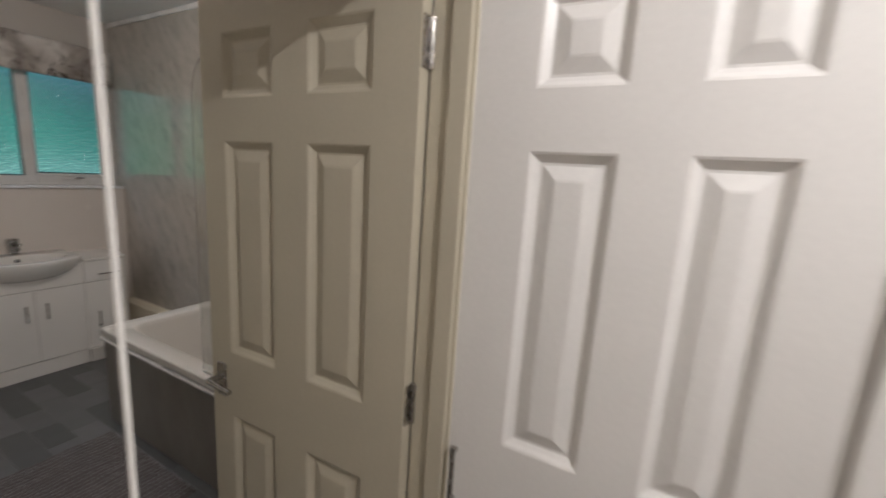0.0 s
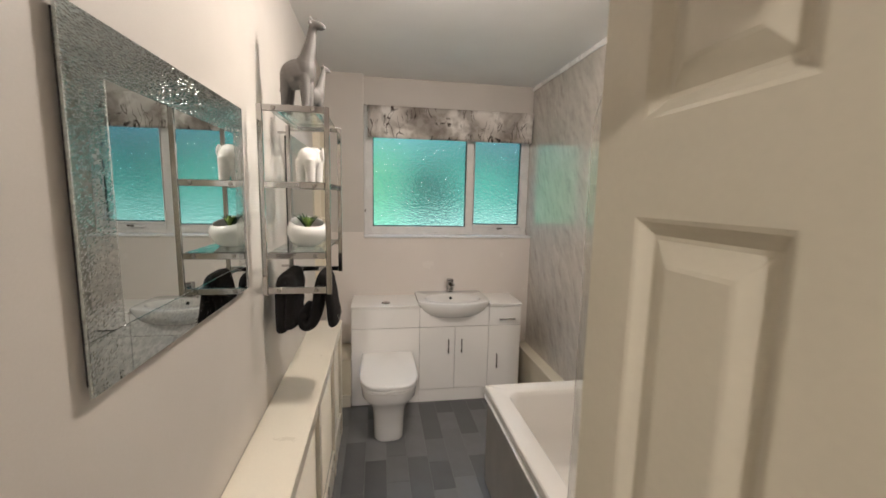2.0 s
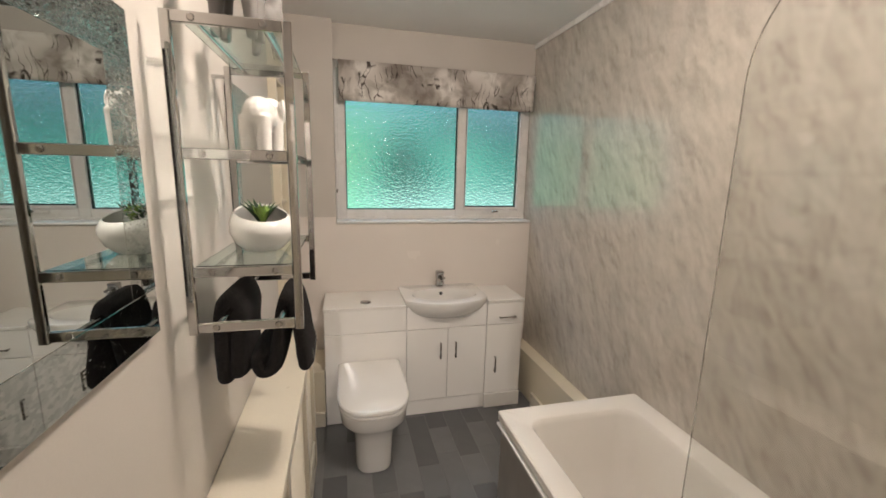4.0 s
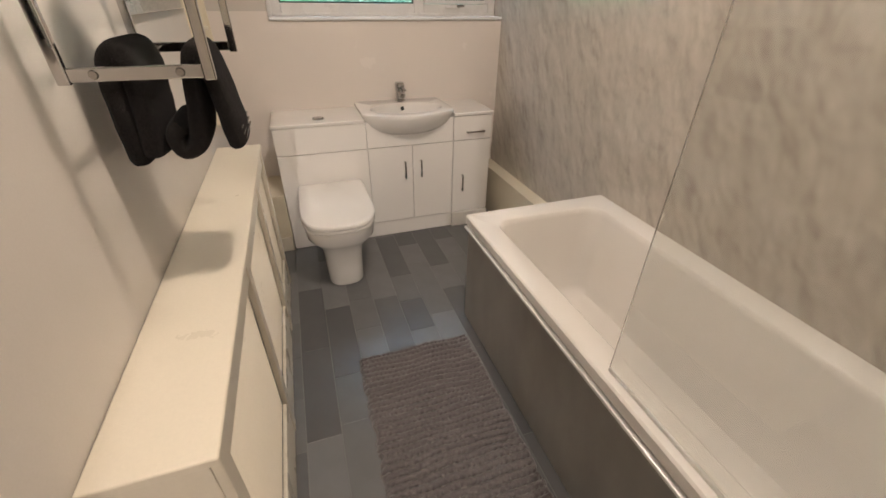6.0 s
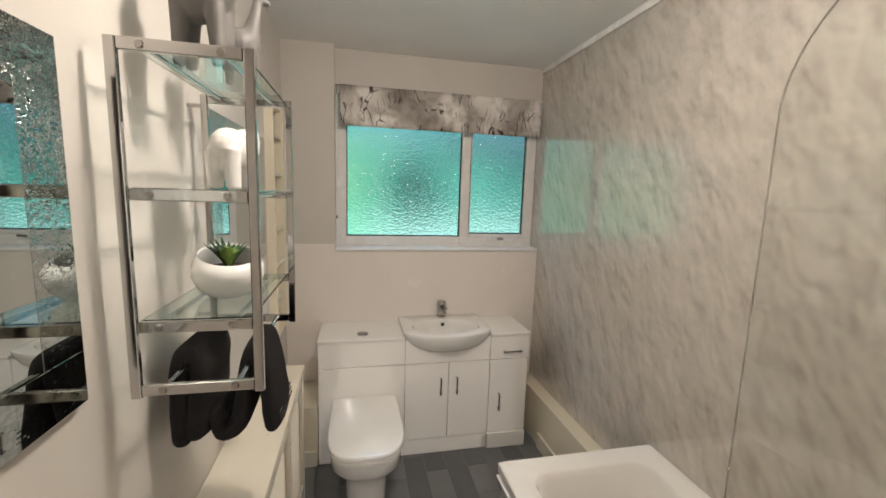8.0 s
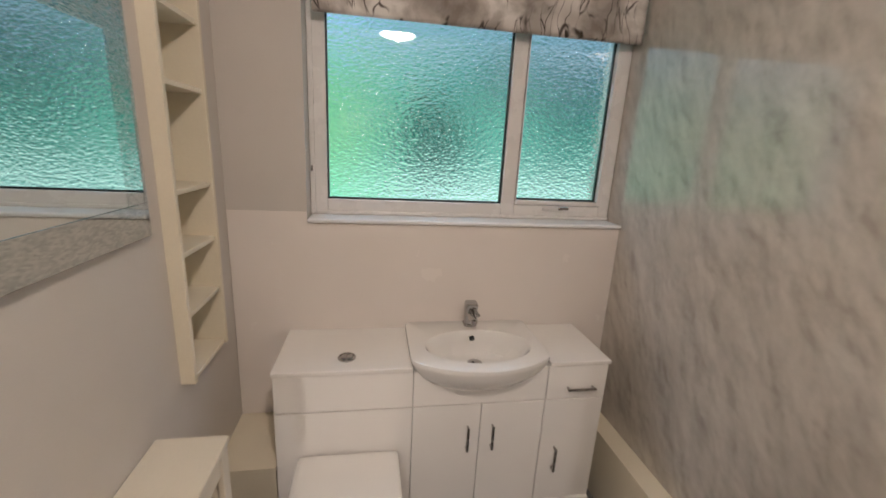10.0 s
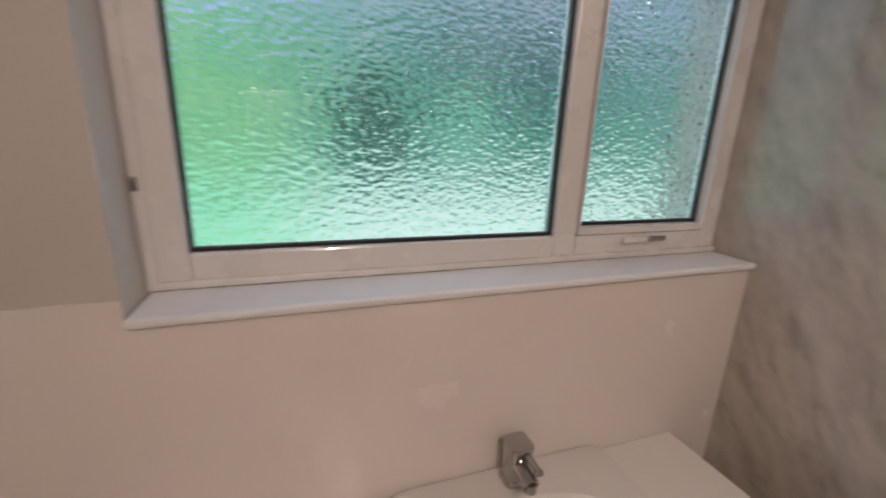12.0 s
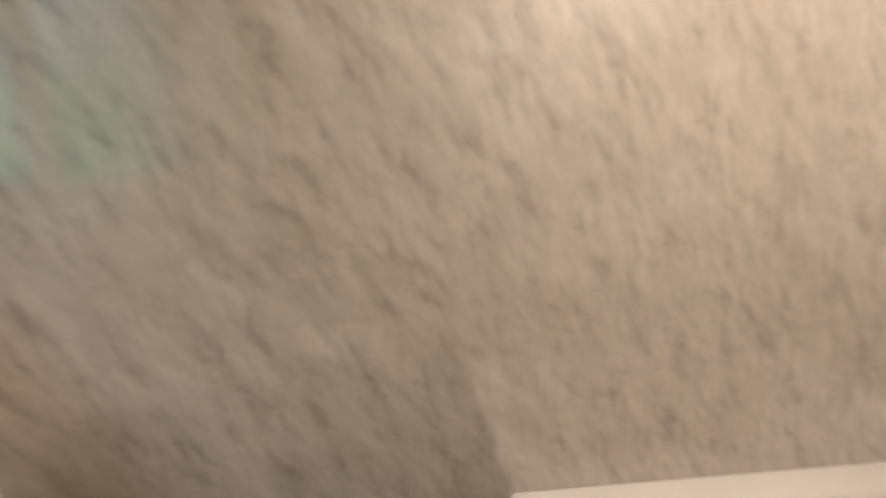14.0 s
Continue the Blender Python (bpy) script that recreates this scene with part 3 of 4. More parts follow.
def bar_handle(at, length, upright, parent):
    bm = bmesh.new()
    x, y, z = at
    h = length / 2
    if upright:
        add_box(bm, (x - 0.005, y - 0.026, z - h), (x + 0.005, y - 0.018, z + h), 0.002)
        for s in (-1, 1):
            add_box(bm, (x - 0.004, y - 0.02, z + s * (h - 0.008) - 0.004), (x + 0.004, y, z + s * (h - 0.008) + 0.004), 0.001)
    else:
        add_box(bm, (x - h, y - 0.026, z - 0.005), (x + h, y - 0.018, z + 0.005), 0.002)
        for s in (-1, 1):
            add_box(bm, (x + s * (h - 0.008) - 0.004, y - 0.02, z - 0.004), (x + s * (h - 0.008) + 0.004, y, z + 0.004), 0.001)
    part("handle", bm, steel, parent, "brushed steel bar handle", True)


wc = thing("toilet_unit", ((U0 + U1) / 2, 3.75, 0), 0, "glossy white back-to-wall toilet unit", "cabinet", "fitted units")
part("body", box((U0, UF + 0.018, 0.002), (U1 - 0.001, UB, 0.768), 0.001), unit_white, wc)
part("top_panel", box((U0, UF, 0.615), (U1 - 0.001, UF + 0.0175, 0.768), 0.003), unit_white, wc)
part("front_panel", box((U0, UF, 0.004), (U1 - 0.001, UF + 0.0175, 0.611), 0.003), unit_white, wc)

bu = thing("basin_unit", ((U1 + U2) / 2, 3.75, 0), 0, "glossy white two-door basin cabinet", "cabinet", "fitted units")
part("body", box((U1, UF + 0.018, 0.10), (U2 - 0.001, UB, 0.66), 0.001), unit_white, bu)
part("fascia", box((U1 + 0.001, UF, 0.615), (U2 - 0.002, UF + 0.0175, 0.768), 0.003), unit_white, bu)
mid = (U1 + U2) / 2 + 0.004
for x0, x1, hx in ((U1 + 0.002, mid - 0.0015, mid - 0.052), (mid + 0.0015, U2 - 0.002, mid + 0.052)):
    d = part("door", box((x0, UF, 0.108), (x1, UF + 0.0175, 0.611), 0.003), unit_white, bu)
    bar_handle((hx, UF, 0.462), 0.112, True, d)
part("plinth", box((U1, UF + 0.006, 0.001), (U2 - 0.001, UF + 0.02, 0.104), 0.002), unit_white, bu)

du = thing("drawer_unit", ((U2 + U3) / 2, 3.75, 0), 0, "slim glossy white cabinet with a drawer", "cabinet", "fitted units")
part("body", box((U2, UF + 0.018, 0.10), (U3, UB, 0.768), 0.001), unit_white, du)
d = part("drawer", box((U2 + 0.002, UF, 0.615), (U3 - 0.001, UF + 0.0175, 0.766), 0.003), unit_white, du)
bar_handle((1.438, UF, 0.668), 0.125, False, d)
d = part("door", box((U2 + 0.002, UF, 0.108), (U3 - 0.001, UF + 0.0175, 0.611), 0.003), unit_white, du)
bar_handle((1.36, UF, 0.327), 0.118, True, d)
part("plinth", box((U2, UF - 0.012, 0.001), (U3, UF + 0.02, 0.104), 0.002), unit_white, du)

for x0, x1 in ((U0 - 0.004, U1 - 0.004), (U2 + 0.004, U3 + 0.006)):
    t = thing("worktop", ((x0 + x1) / 2, 3.75, 0.77), 0, "glossy white laminate worktop", "worktop", "worktops")
    part("slab", box((x0, UF - 0.006, 0.77), (x1, UB, 0.788), 0.004, 3), unit_white, t)

# flush button in the worktop
fb = thing("flush_button", (0.487, 3.655, 0.788), 0, "round chrome push-button for the toilet flush", "flush button")
bm = loft([[(0.487 + r * math.cos(a), 3.655 + r * math.sin(a), z) for a in np.linspace(0, 2 * math.pi, 33)[:-1]]
           for r, z in ((0.035, 0.7885), (0.035, 0.792), (0.032, 0.795), (0.028, 0.794), (0.027, 0.791))], False, True)
part("ring", bm, chrome, fb, "", True)
for s in (-1, 1):
    part("button", box((0.487 + (0.001 if s > 0 else -0.022), 3.639, 0.791), (0.487 + (0.022 if s > 0 else -0.001), 3.671, 0.7965), 0.003), chrome, fb)

# basin
BX, BY = 1.013, 3.681
basin = thing("basin", (BX, BY, 0.77), 0, "white ceramic semi-recessed basin with a bowed front", "basin")


def basin_outline(k, z, n=96):
    """Straight back and sides, a shallow bow in front."""
    pts = []
    bow, rad = 0.243, 0.458
    for i in range(n):
        a = 2 * math.pi * i / n
        c, s = math.cos(a), math.sin(a)
        lim = [0.284 / max(abs(c), 1e-6), bow * s + math.sqrt(rad * rad - bow * bow * c * c)]
        if s > 1e-6:
            lim[1] = (UB - BY - 0.001) / s
        r = sum(v ** -26 for v in lim) ** (-1 / 26) * k
        pts.append((BX + r * c, min(BY + r * s, UB - 0.0005), z))
    return pts


def bowl_ring(rx, ry, z, cy=3.675, n=96):
    return [(BX + 0.006 + rx * math.cos(2 * math.pi * i / n), cy + ry * math.sin(2 * math.pi * i / n), z) for i in range(n)]


loops = [basin_outline(0.30, 0.672), basin_outline(0.50, 0.678), basin_outline(0.66, 0.690), basin_outline(0.79, 0.712), basin_outline(0.90, 0.744)]
loops += [basin_outline(0.965, 0.776), basin_outline(0.99, 0.794), basin_outline(1.0, 0.803), basin_outline(0.992, 0.814), basin_outline(0.968, 0.817)]
loops += [bowl_ring(0.224, 0.142, 0.814), bowl_ring(0.214, 0.134, 0.804), bowl_ring(0.195, 0.122, 0.765, 3.68), bowl_ring(0.16, 0.10, 0.72, 3.69), bowl_ring(0.10, 0.065, 0.70, 3.70), bowl_ring(0.03, 0.03, 0.697, 3.71)]
part("bowl", loft(loops, True, True), ceramic, basin, "", True)
bm = loft([[(BX + 0.007 + r * math.cos(a), 3.712 + r * math.sin(a), z) for a in np.linspace(0, 2 * math.pi, 29)[:-1]]
           for r, z in ((0.034, 0.6995), (0.035, 0.704), (0.032, 0.712), (0.021, 0.7175), (0.006, 0.719))], True, True)
part("waste_plug", bm, chrome, basin, "domed chrome click waste", True)
# no real opening: a black disc gives the overflow hole its inner shade
part("overflow", rod((BX + 0.010, 3.795, 0.778), (BX + 0.010, 3.806, 0.785), 0.0115, 18), black_gasket, basin, "black disc for the shaded overflow hole")

tx, ty = BX + 0.012, 3.872
tap = thing("mixer_tap", (tx, ty, 0.818), 0, "chrome basin mixer tap with a single lever", "tap")
bm = loft([rounded_rect(tx - w, tx + w, ty - d - lean, ty + d - lean, 0.45 * w, z, 4)
           for w, d, z, lean in ((0.029, 0.029, 0.8175, 0), (0.029, 0.029, 0.824, 0), (0.0245, 0.0255, 0.829, 0), (0.0245, 0.0255, 0.872, 0.003), (0.0275, 0.029, 0.900, 0.007), (0.0275, 0.031, 0.922, 0.011), (0.025, 0.028, 0.930, 0.012), (0.012, 0.014, 0.932, 0.012))], True, True)
part("body", bm, chrome, tap, "", True)
sp = bmesh.new()
add_rod(sp, (tx, ty - 0.008, 0.878), (tx + 0.002, ty - 0.074, 0.862), 0.0215, 20, 0.0185)
add_rod(sp, (tx + 0.002, ty - 0.066, 0.866), (tx + 0.002, ty - 0.068, 0.846), 0.0155, 16, 0.0145)
part("spout", sp, chrome, tap, "", True)
lv = bmesh.new()
add_rod(lv, (tx + 0.004, ty - 0.02, 0.916), (tx + 0.019, ty - 0.068, 0.890), 0.0085, 14, 0.007)
add_ball(lv, (tx + 0.019, ty - 0.068, 0.890), (0.0105, 0.0105, 0.0085))
part("lever", lv, chrome, tap, "", True)

# ---------------------------------------------------------------- toilet
TX = 0.499
toilet = thing("toilet", (TX, 3.3, 0), 0, "white back-to-wall toilet with a closed lid", "toilet")


def dee(hw, front, back, z, n=28, soft=0.62, lean=0.0):
    """A D outline: straight back, full rounded front."""
    pts = []
    depth = min(hw * 1.12, (back - front) * soft)
    for i in range(n + 1):
        a = math.pi + math.pi * i / n
        c, s = math.cos(a), math.sin(a)
        taper = 1 - 0.06 * abs(s)
        pts.append((TX + hw * taper * math.copysign(abs(c) ** 0.66, c), front + depth - depth * abs(s) ** 0.74, z))
    pts += [(TX + hw * 0.985, back - 0.02, z), (TX + hw * 0.95, back, z), (TX, back, z + lean), (TX - hw * 0.95, back, z), (TX - hw * 0.985, back - 0.02, z)]
    return pts


TB = UF - 0.001
pan = loft([dee(0.098, 3.085, TB, 0.001), dee(0.101, 3.078, TB, 0.012), dee(0.102, 3.074, TB, 0.12), dee(0.108, 3.066, TB, 0.20), dee(0.122, 3.052, TB, 0.245),
            dee(0.155, 3.015, TB, 0.288), dee(0.181, 2.988, TB, 0.320), dee(0.186, 2.982, TB, 0.382), dee(0.180, 2.988, TB, 0.388)], True, True)
part("pan", pan, ceramic, toilet, "", True)
seat = loft([dee(0.186, 2.976, 3.545, 0.391), dee(0.191, 2.971, 3.548, 0.396), dee(0.191, 2.971, 3.548, 0.406), dee(0.187, 2.975, 3.545, 0.410)], True, True)
part("seat", seat, ceramic, toilet, "", True)
lid = loft([dee(0.187, 2.974, 3.545, 0.413), dee(0.193, 2.968, 3.548, 0.417), dee(0.193, 2.968, 3.548, 0.431), dee(0.187, 2.974, 3.543, 0.438), dee(0.168, 2.994, 3.53, 0.441)], True, True)
part("lid", lid, ceramic, toilet, "", True)

# ---------------------------------------------------------------- bath
X0, X1, W0, W1 = 1.02, EAST - 0.0015, HEAD + 0.002, 2.66
bath = thing("bathtub", (1.38, 1.8, 0), 0, "white acrylic bath with a square rim and grey panels", "bath")
rim = 0.576
loops = [rounded_rect(X0 + 0.012, X1, W0, W1 - 0.012, 0.006, rim - 0.045), rounded_rect(X0, X1, W0, W1, 0.008, rim - 0.04), rounded_rect(X0, X1, W0, W1, 0.008, rim - 0.006),
         rounded_rect(X0 + 0.006, X1, W0, W1 - 0.006, 0.010, rim), rounded_rect(1.112, 1.645, 1.045, 2.568, 0.07, rim - 0.001), rounded_rect(1.118, 1.639, 1.052, 2.561, 0.07, rim - 0.006),
         rounded_rect(1.124, 1.633, 1.065, 2.553, 0.075, rim - 0.03), rounded_rect(1.140, 1.617, 1.18, 2.520, 0.08, 0.32), rounded_rect(1.152, 1.605, 1.27, 2.497, 0.085, 0.185),
         rounded_rect(1.170, 1.588, 1.31, 2.470, 0.08, 0.155), rounded_rect(1.21, 1.55, 1.38, 2.42, 0.06, 0.146), rounded_rect(1.30, 1.46, 1.6, 2.3, 0.05, 0.144)]
part("tub", loft(loops, False, True), acrylic, bath, "", True)
side = part("side_panel", box((X0 + 0.014, W0, 0.003), (X0 + 0.026, W1 - 0.012, rim - 0.0685), 0.002), bath_panel_grey, bath, "grey marble-effect bath panel")
part("panel_trim", box((X0 - 0.006, W0, rim - 0.066), (X0 + 0.026, W1 - 0.006, rim - 0.053), 0.003), upvc, bath, "white edging strip")
part("end_panel", box((X0 + 0.027, W1 - 0.026, 0.003), (1.6275, W1 - 0.014, rim - 0.046), 0.002), bath_panel_grey, bath, "grey marble-effect end panel")

# glass screen on the bath's outer rim, with a rounded top corner
SX, SE, SR, ST = 1.052, 1.720, 0.20, 1.99
screen = thing("bath_screen", (SX, 1.36, rim), 0, "clear glass bath screen with a rounded corner", "shower screen")
outline = [(W0 + 0.03, rim + 0.012), (SE, rim + 0.012)] + [(SE - SR + SR * math.cos(radians(a)), ST - SR + SR * math.sin(radians(a))) for a in range(0, 91, 6)] + [(W0 + 0.03, ST)]
bm = bmesh.new()
va = [bm.verts.new((SX - 0.003, y, z)) for y, z in outline]
vb = [bm.verts.new((SX + 0.003, y, z)) for y, z in outline]
bm.faces.new(va), bm.faces.new(vb[::-1])
for i in range(len(outline)):
    j = (i + 1) % len(outline)
    bm.faces.new((va[i], vb[i], vb[j], va[j]))
gl = part("glass", bm, screen_glass, screen, "clear glass sheet")
gl.visible_shadow = False
# polished grey-green edge, a thin bead round the free side
edge = bmesh.new()
pts = outline[1:-1]
for (ya, za), (yb, zb) in zip(pts, pts[1:]):
    add_rod(edge, (SX, ya + 0.0015, za), (SX, yb + 0.0015, zb), 0.0015, 6)
n = Nodes("glass_edge")
glass_edge = n.set(Base_Color=n.ramp(n.noise(20, 2), (0.3, (0.16, 0.145, 0.12)), (0.7, (0.24, 0.22, 0.19))), Roughness=0.2)
part("edge", edge, glass_edge, screen, "grey polished glass edge", True)
part("seal", box((SX - 0.005, W0 + 0.03, rim + 0.0005), (SX + 0.005, SE, rim + 0.0125), 0.002), clear_glass("seal_plastic", (0.85, 0.85, 0.82), 0.3), screen, "clear plastic seal")
part("wall_profile", box((SX - 0.012, W0, rim + 0.0005), (SX + 0.012, W0 + 0.0295, ST), 0.002), chrome, screen, "chrome wall profile")

# ---------------------------------------------------------------- radiator cover along the painted wall
C0, C1, CT = 1.637, 3.24, 0.79
cover = thing("radiator_cover", (0.09, 2.44, 0), 0, "cream painted radiator cover with fluted grilles", "radiator cover")
part("top", box((0.002, C0 - 0.012, CT - 0.02), (0.192, C1 + 0.01, CT), 0.004, 3), cover_paint, cover)
for y in (C0, C1 - 0.018):
    part("side", box((0.002, y, 0.002), (0.169, y + 0.018, CT - 0.0205), 0.002), cover_paint, cover)
STILES = (C0, 2.225, 2.79, C1 - 0.045)
for y in STILES:
    part("stile", box((0.1695, y, 0.002), (0.187, y + 0.045, CT - 0.0205), 0.003), cover_paint, cover)
for a, b in zip(STILES, STILES[1:]):
    part("rail", box((0.1695, a + 0.0455, CT - 0.085), (0.183, b - 0.0005, CT - 0.0205), 0.003), cover_paint, cover)
    part("rail", box((0.1695, a + 0.0455, 0.002), (0.183, b - 0.0005, 0.165), 0.003), trim_paint, cover, "cream gloss skirting rail")
    g = bmesh.new()
    y0, y1, z0, z1 = a + 0.044, b + 0.001, 0.163, CT - 0.083
    nslat = 46
    for i in range(nslat):
        z = z0 + (z1 - z0) * i / nslat
        h = (z1 - z0) / nslat
        v = [g.verts.new(p) for p in ((0.160, y0, z), (0.160, y1, z), (0.169, y1, z + h * 0.55), (0.169, y0, z + h * 0.55), (0.160, y0, z + h), (0.160, y1, z + h))]
        g.faces.new((v[0], v[1], v[2], v[3]))
        g.faces.new((v[3], v[2], v[5], v[4]))
    part("grille", g, cover_paint, cover, "fluted cream grille")

# ---------------------------------------------------------------- shelf niche in the painted wall
niche = thing("niche_shelves", (0, 3.62, NIB), 0, "cream painted open wall shelves, nearly empty", "shelf")
for y in (NI0 + 0.0005, NI1 - 0.0185):
    part("side", box((-0.109, y, NIB), (0.042, y + 0.018, NIT), 0.002), cream_paint, niche)
for z in (NIB + 0.0005, 1.055, 1.245, 1.432, 1.73, 1.93, NIT - 0.0165):
    part("shelf", box((-0.1085, NI0 + 0.019, z), (0.034, NI1 - 0.019, z + 0.016), 0.002), cream_paint, niche)
part("back", box((-0.1095, NI0 + 0.019, NIB + 0.017), (-0.1045, NI1 - 0.019, NIT - 0.017)), cream_paint, niche)



def cup(at, r, h):
    c = thing("tumbler", at, 0, "plain white cup on a niche shelf", "cup", "white cups")
    x, y, z = at
    ring = lambda q, k: [(x + q * math.cos(2 * math.pi * i / 28), y + q * math.sin(2 * math.pi * i / 28), z + k) for i in range(28)]
    part("body", loft([ring(r * 0.9, 0.0005), ring(r, 0.006), ring(r, h), ring(r - 0.003, h), ring(r - 0.003, 0.02)], True, False), pot_white, c, "", True)
    # dark disc closing the cup a little below its rim
    part("inside", loft([ring(r - 0.0035, h - 0.012), ring(r - 0.02, h - 0.014)], False, True), soil, c, "dark disc below the cup's rim")


cup((-0.055, 3.478, NIB + 0.0168), 0.033, 0.085)
cup((-0.062, 3.475, 1.0713), 0.031, 0.08)

# ---------------------------------------------------------------- mirrors


def wall_mirror(y0, y1, z0, z1, border):
    m = thing("wall_mirror", (0.02, (y0 + y1) / 2, z0), 0, "rectangular mirror with a crushed-glass border", "mirror", "wall mirrors")
    part("backing", box((0.0005, y0 + 0.012, z0 + 0.012), (0.0107, y1 - 0.012, z1 - 0.012), 0.001), dark_back, m, "black backing board")
    part("glass", box((0.011, y0 + border, z0 + border), (0.0173, y1 - border, z1 - border), 0.001), mirror_silver, m, "clear mirror glass")
    b = border
    for lo, hi in (((y0, z0), (y1, z0 + b)), ((y0, z1 - b), (y1, z1)), ((y0, z0 + b), (y0 + b, z1 - b)), ((y1 - b, z0 + b), (y1, z1 - b))):
        part("border", box((0.011, lo[0], lo[1]), (0.017, hi[0], hi[1]), 0.001), glitter_mirror, m, "sparkling crushed-glass border")
    return m


wall_mirror(1.224, 1.950, 1.314, 1.874, 0.085)
wall_mirror(2.585, 3.335, 1.345, 1.896, 0.085)

# ---------------------------------------------------------------- towel shelf
SX0, SX1, SY0, SY1, SZ0, SZ1 = 0.043, 0.258, 2.04, 2.47, 1.266, 1.910
rack = thing("towel_rack", (0.15, 2.25, SZ0), 0, "chrome wall rack with three glass shelves and towel rails", "towel rack")
BAR = 0.018
LEVELS = (1.281, 1.404, 1.648, 1.899)
for y in (SY0, SY1):
    for x in (SX0, SX1):
        part("post", box((x - BAR / 2, y - 0.006, SZ0), (x + BAR / 2, y + 0.006, SZ1), 0.002), rack_chrome, rack)
    for z in LEVELS:
        cb = part("crossbar", box((SX0 + BAR / 2, y - 0.005, z - 0.011), (SX1 - BAR / 2, y + 0.005, z + 0.011), 0.002), rack_chrome, rack)
        out = -1 if y == SY0 else 1
        for x in (0.088, 0.214):
            part("screw_cap", rod((x, y + out * 0.005, z), (x, y + out * 0.0085, z), 0.0075, 14, 0.006), steel, cb)
for z in LEVELS:
    for x in (0.088, 0.214):
        part("rail", rod((x, SY0 + 0.005, z), (x, SY1 - 0.005, z), 0.0055, 12), rack_chrome, rack, "", True)
SHELF = []
for z in LEVELS[1:]:
    g = part("glass_shelf", box((SX0 + 0.012, SY0 + 0.007, z + 0.0058), (SX1 - 0.012, SY1 - 0.007, z + 0.0118), 0.001), shelf_glass, rack, "green-edged clear glass shelf")
    g.visible_shadow = False
    SHELF.append(z + 0.0122)
for z in (1.295, 1.88):
    for y in (SY1,):
        part("wall_fixing", rod((0.0005, y, z), (SX0 - BAR / 2, y, z), 0.0055, 14), rack_chrome, rack, "", True)


def fused(bm, name, material, label, category, at, voxel=0.004):
    """A modelled figure: blended into one skin."""
    me = bpy.data.meshes.new(name)
    bm.to_mesh(me)
    bm.free()
    me.materials.append(material)
    ob = new(name, me)
    ob.location = at
    r = ob.modifiers.new("blend", "REMESH")
    r.mode, r.voxel_size, r.use_smooth_shade = "VOXEL", voxel, True
    s = ob.modifiers.new("soften", "SMOOTH")
    s.factor, s.iterations = 0.5, 2
    return tagged(ob, label, category)


def giraffe(h, at, turn):
    """Stylised giraffe of height h, facing local -y before the turn."""
    k = h / 0.33
    bm = bmesh.new()
    add_ball(bm, (0, 0.01 * k, 0.135 * k), (0.042 * k, 0.060 * k, 0.052 * k), (-18, 0, 0))
    add_ball(bm, (0, -0.022 * k, 0.152 * k), (0.036 * k, 0.038 * k, 0.052 * k))
    for sx, y in ((1, -0.032), (-1, -0.028), (1, 0.045), (-1, 0.05)):
        add_rod(bm, (sx * 0.016 * k, y * k, 0.001), (sx * 0.015 * k, (y * 0.85) * k, 0.13 * k), 0.0115 * k, 12, 0.021 * k)
    neck = [(0, -0.02, 0.15, 0.036), (0, -0.034, 0.2, 0.026), (0, -0.046, 0.25, 0.018), (0, -0.054, 0.295, 0.0145)]
    for a, b in zip(neck, neck[1:]):
        add_rod(bm, [v * k for v in a[:3]], [v * k for v in b[:3]], a[3] * k, 14, b[3] * k)
        add_ball(bm, [v * k for v in b[:3]], (b[3] * k,) * 3)
    add_ball(bm, (0, -0.068 * k, 0.302 * k), (0.015 * k, 0.034 * k, 0.0155 * k), (18, 0, 0))
    for s in (-1, 1):
        add_rod(bm, (s * 0.007 * k, -0.052 * k, 0.308 * k), (s * 0.010 * k, -0.048 * k, 0.328 * k), 0.0042 * k, 8, 0.0045 * k)
        add_ball(bm, (s * 0.017 * k, -0.05 * k, 0.305 * k), (0.010 * k, 0.004 * k, 0.006 * k))
    add_rod(bm, (0, 0.06 * k, 0.14 * k), (0, 0.072 * k, 0.075 * k), 0.005 * k, 8, 0.0035 * k)
    bm.transform(pose(0, 0, 0, 0, 0, turn))
    return fused(bm, "giraffe_figure", figure_grey, "grey stone-look giraffe ornament on the glass shelf", "ornament", at, 0.0035)


giraffe(0.335, (0.146, 2.19, SHELF[2]), 78)["label"] = "tall grey giraffe ornament on the top shelf"
giraffe(0.225, (0.180, 2.325, SHELF[2]), 120)["label"] = "small grey giraffe ornament beside the tall one"

# white elephant figure
bm = bmesh.new()
add_ball(bm, (0, 0.012, 0.095), (0.04, 0.056, 0.044), (8, 0, 0))
add_ball(bm, (0, -0.048, 0.112), (0.031, 0.034, 0.034))
for sx in (-1, 1):
    for y in (-0.03, 0.042):
        add_rod(bm, (sx * 0.021, y, 0.001), (sx * 0.02, y, 0.09), 0.0165, 14, 0.02)
    add_ball(bm, (sx * 0.036, -0.04, 0.112), (0.007, 0.026, 0.032), (0, 0, sx * -25))
trunk = [(0, -0.072, 0.105, 0.016), (0, -0.086, 0.075, 0.013), (0, -0.09, 0.045, 0.0105), (0, -0.098, 0.025, 0.009)]
for a, b in zip(trunk, trunk[1:]):
    add_rod(bm, a[:3], b[:3], a[3], 12, b[3])
    add_ball(bm, b[:3], (b[3],) * 3)
bm.transform(pose(0, 0, 0, 0, 0, 165))
fused(bm, "elephant_figure", figure_white, "glossy white elephant ornament on a glass shelf", "ornament", (0.165, 2.27, SHELF[1]))

# plant bowl
px, py, pz = 0.157, 2.225, SHELF[0]
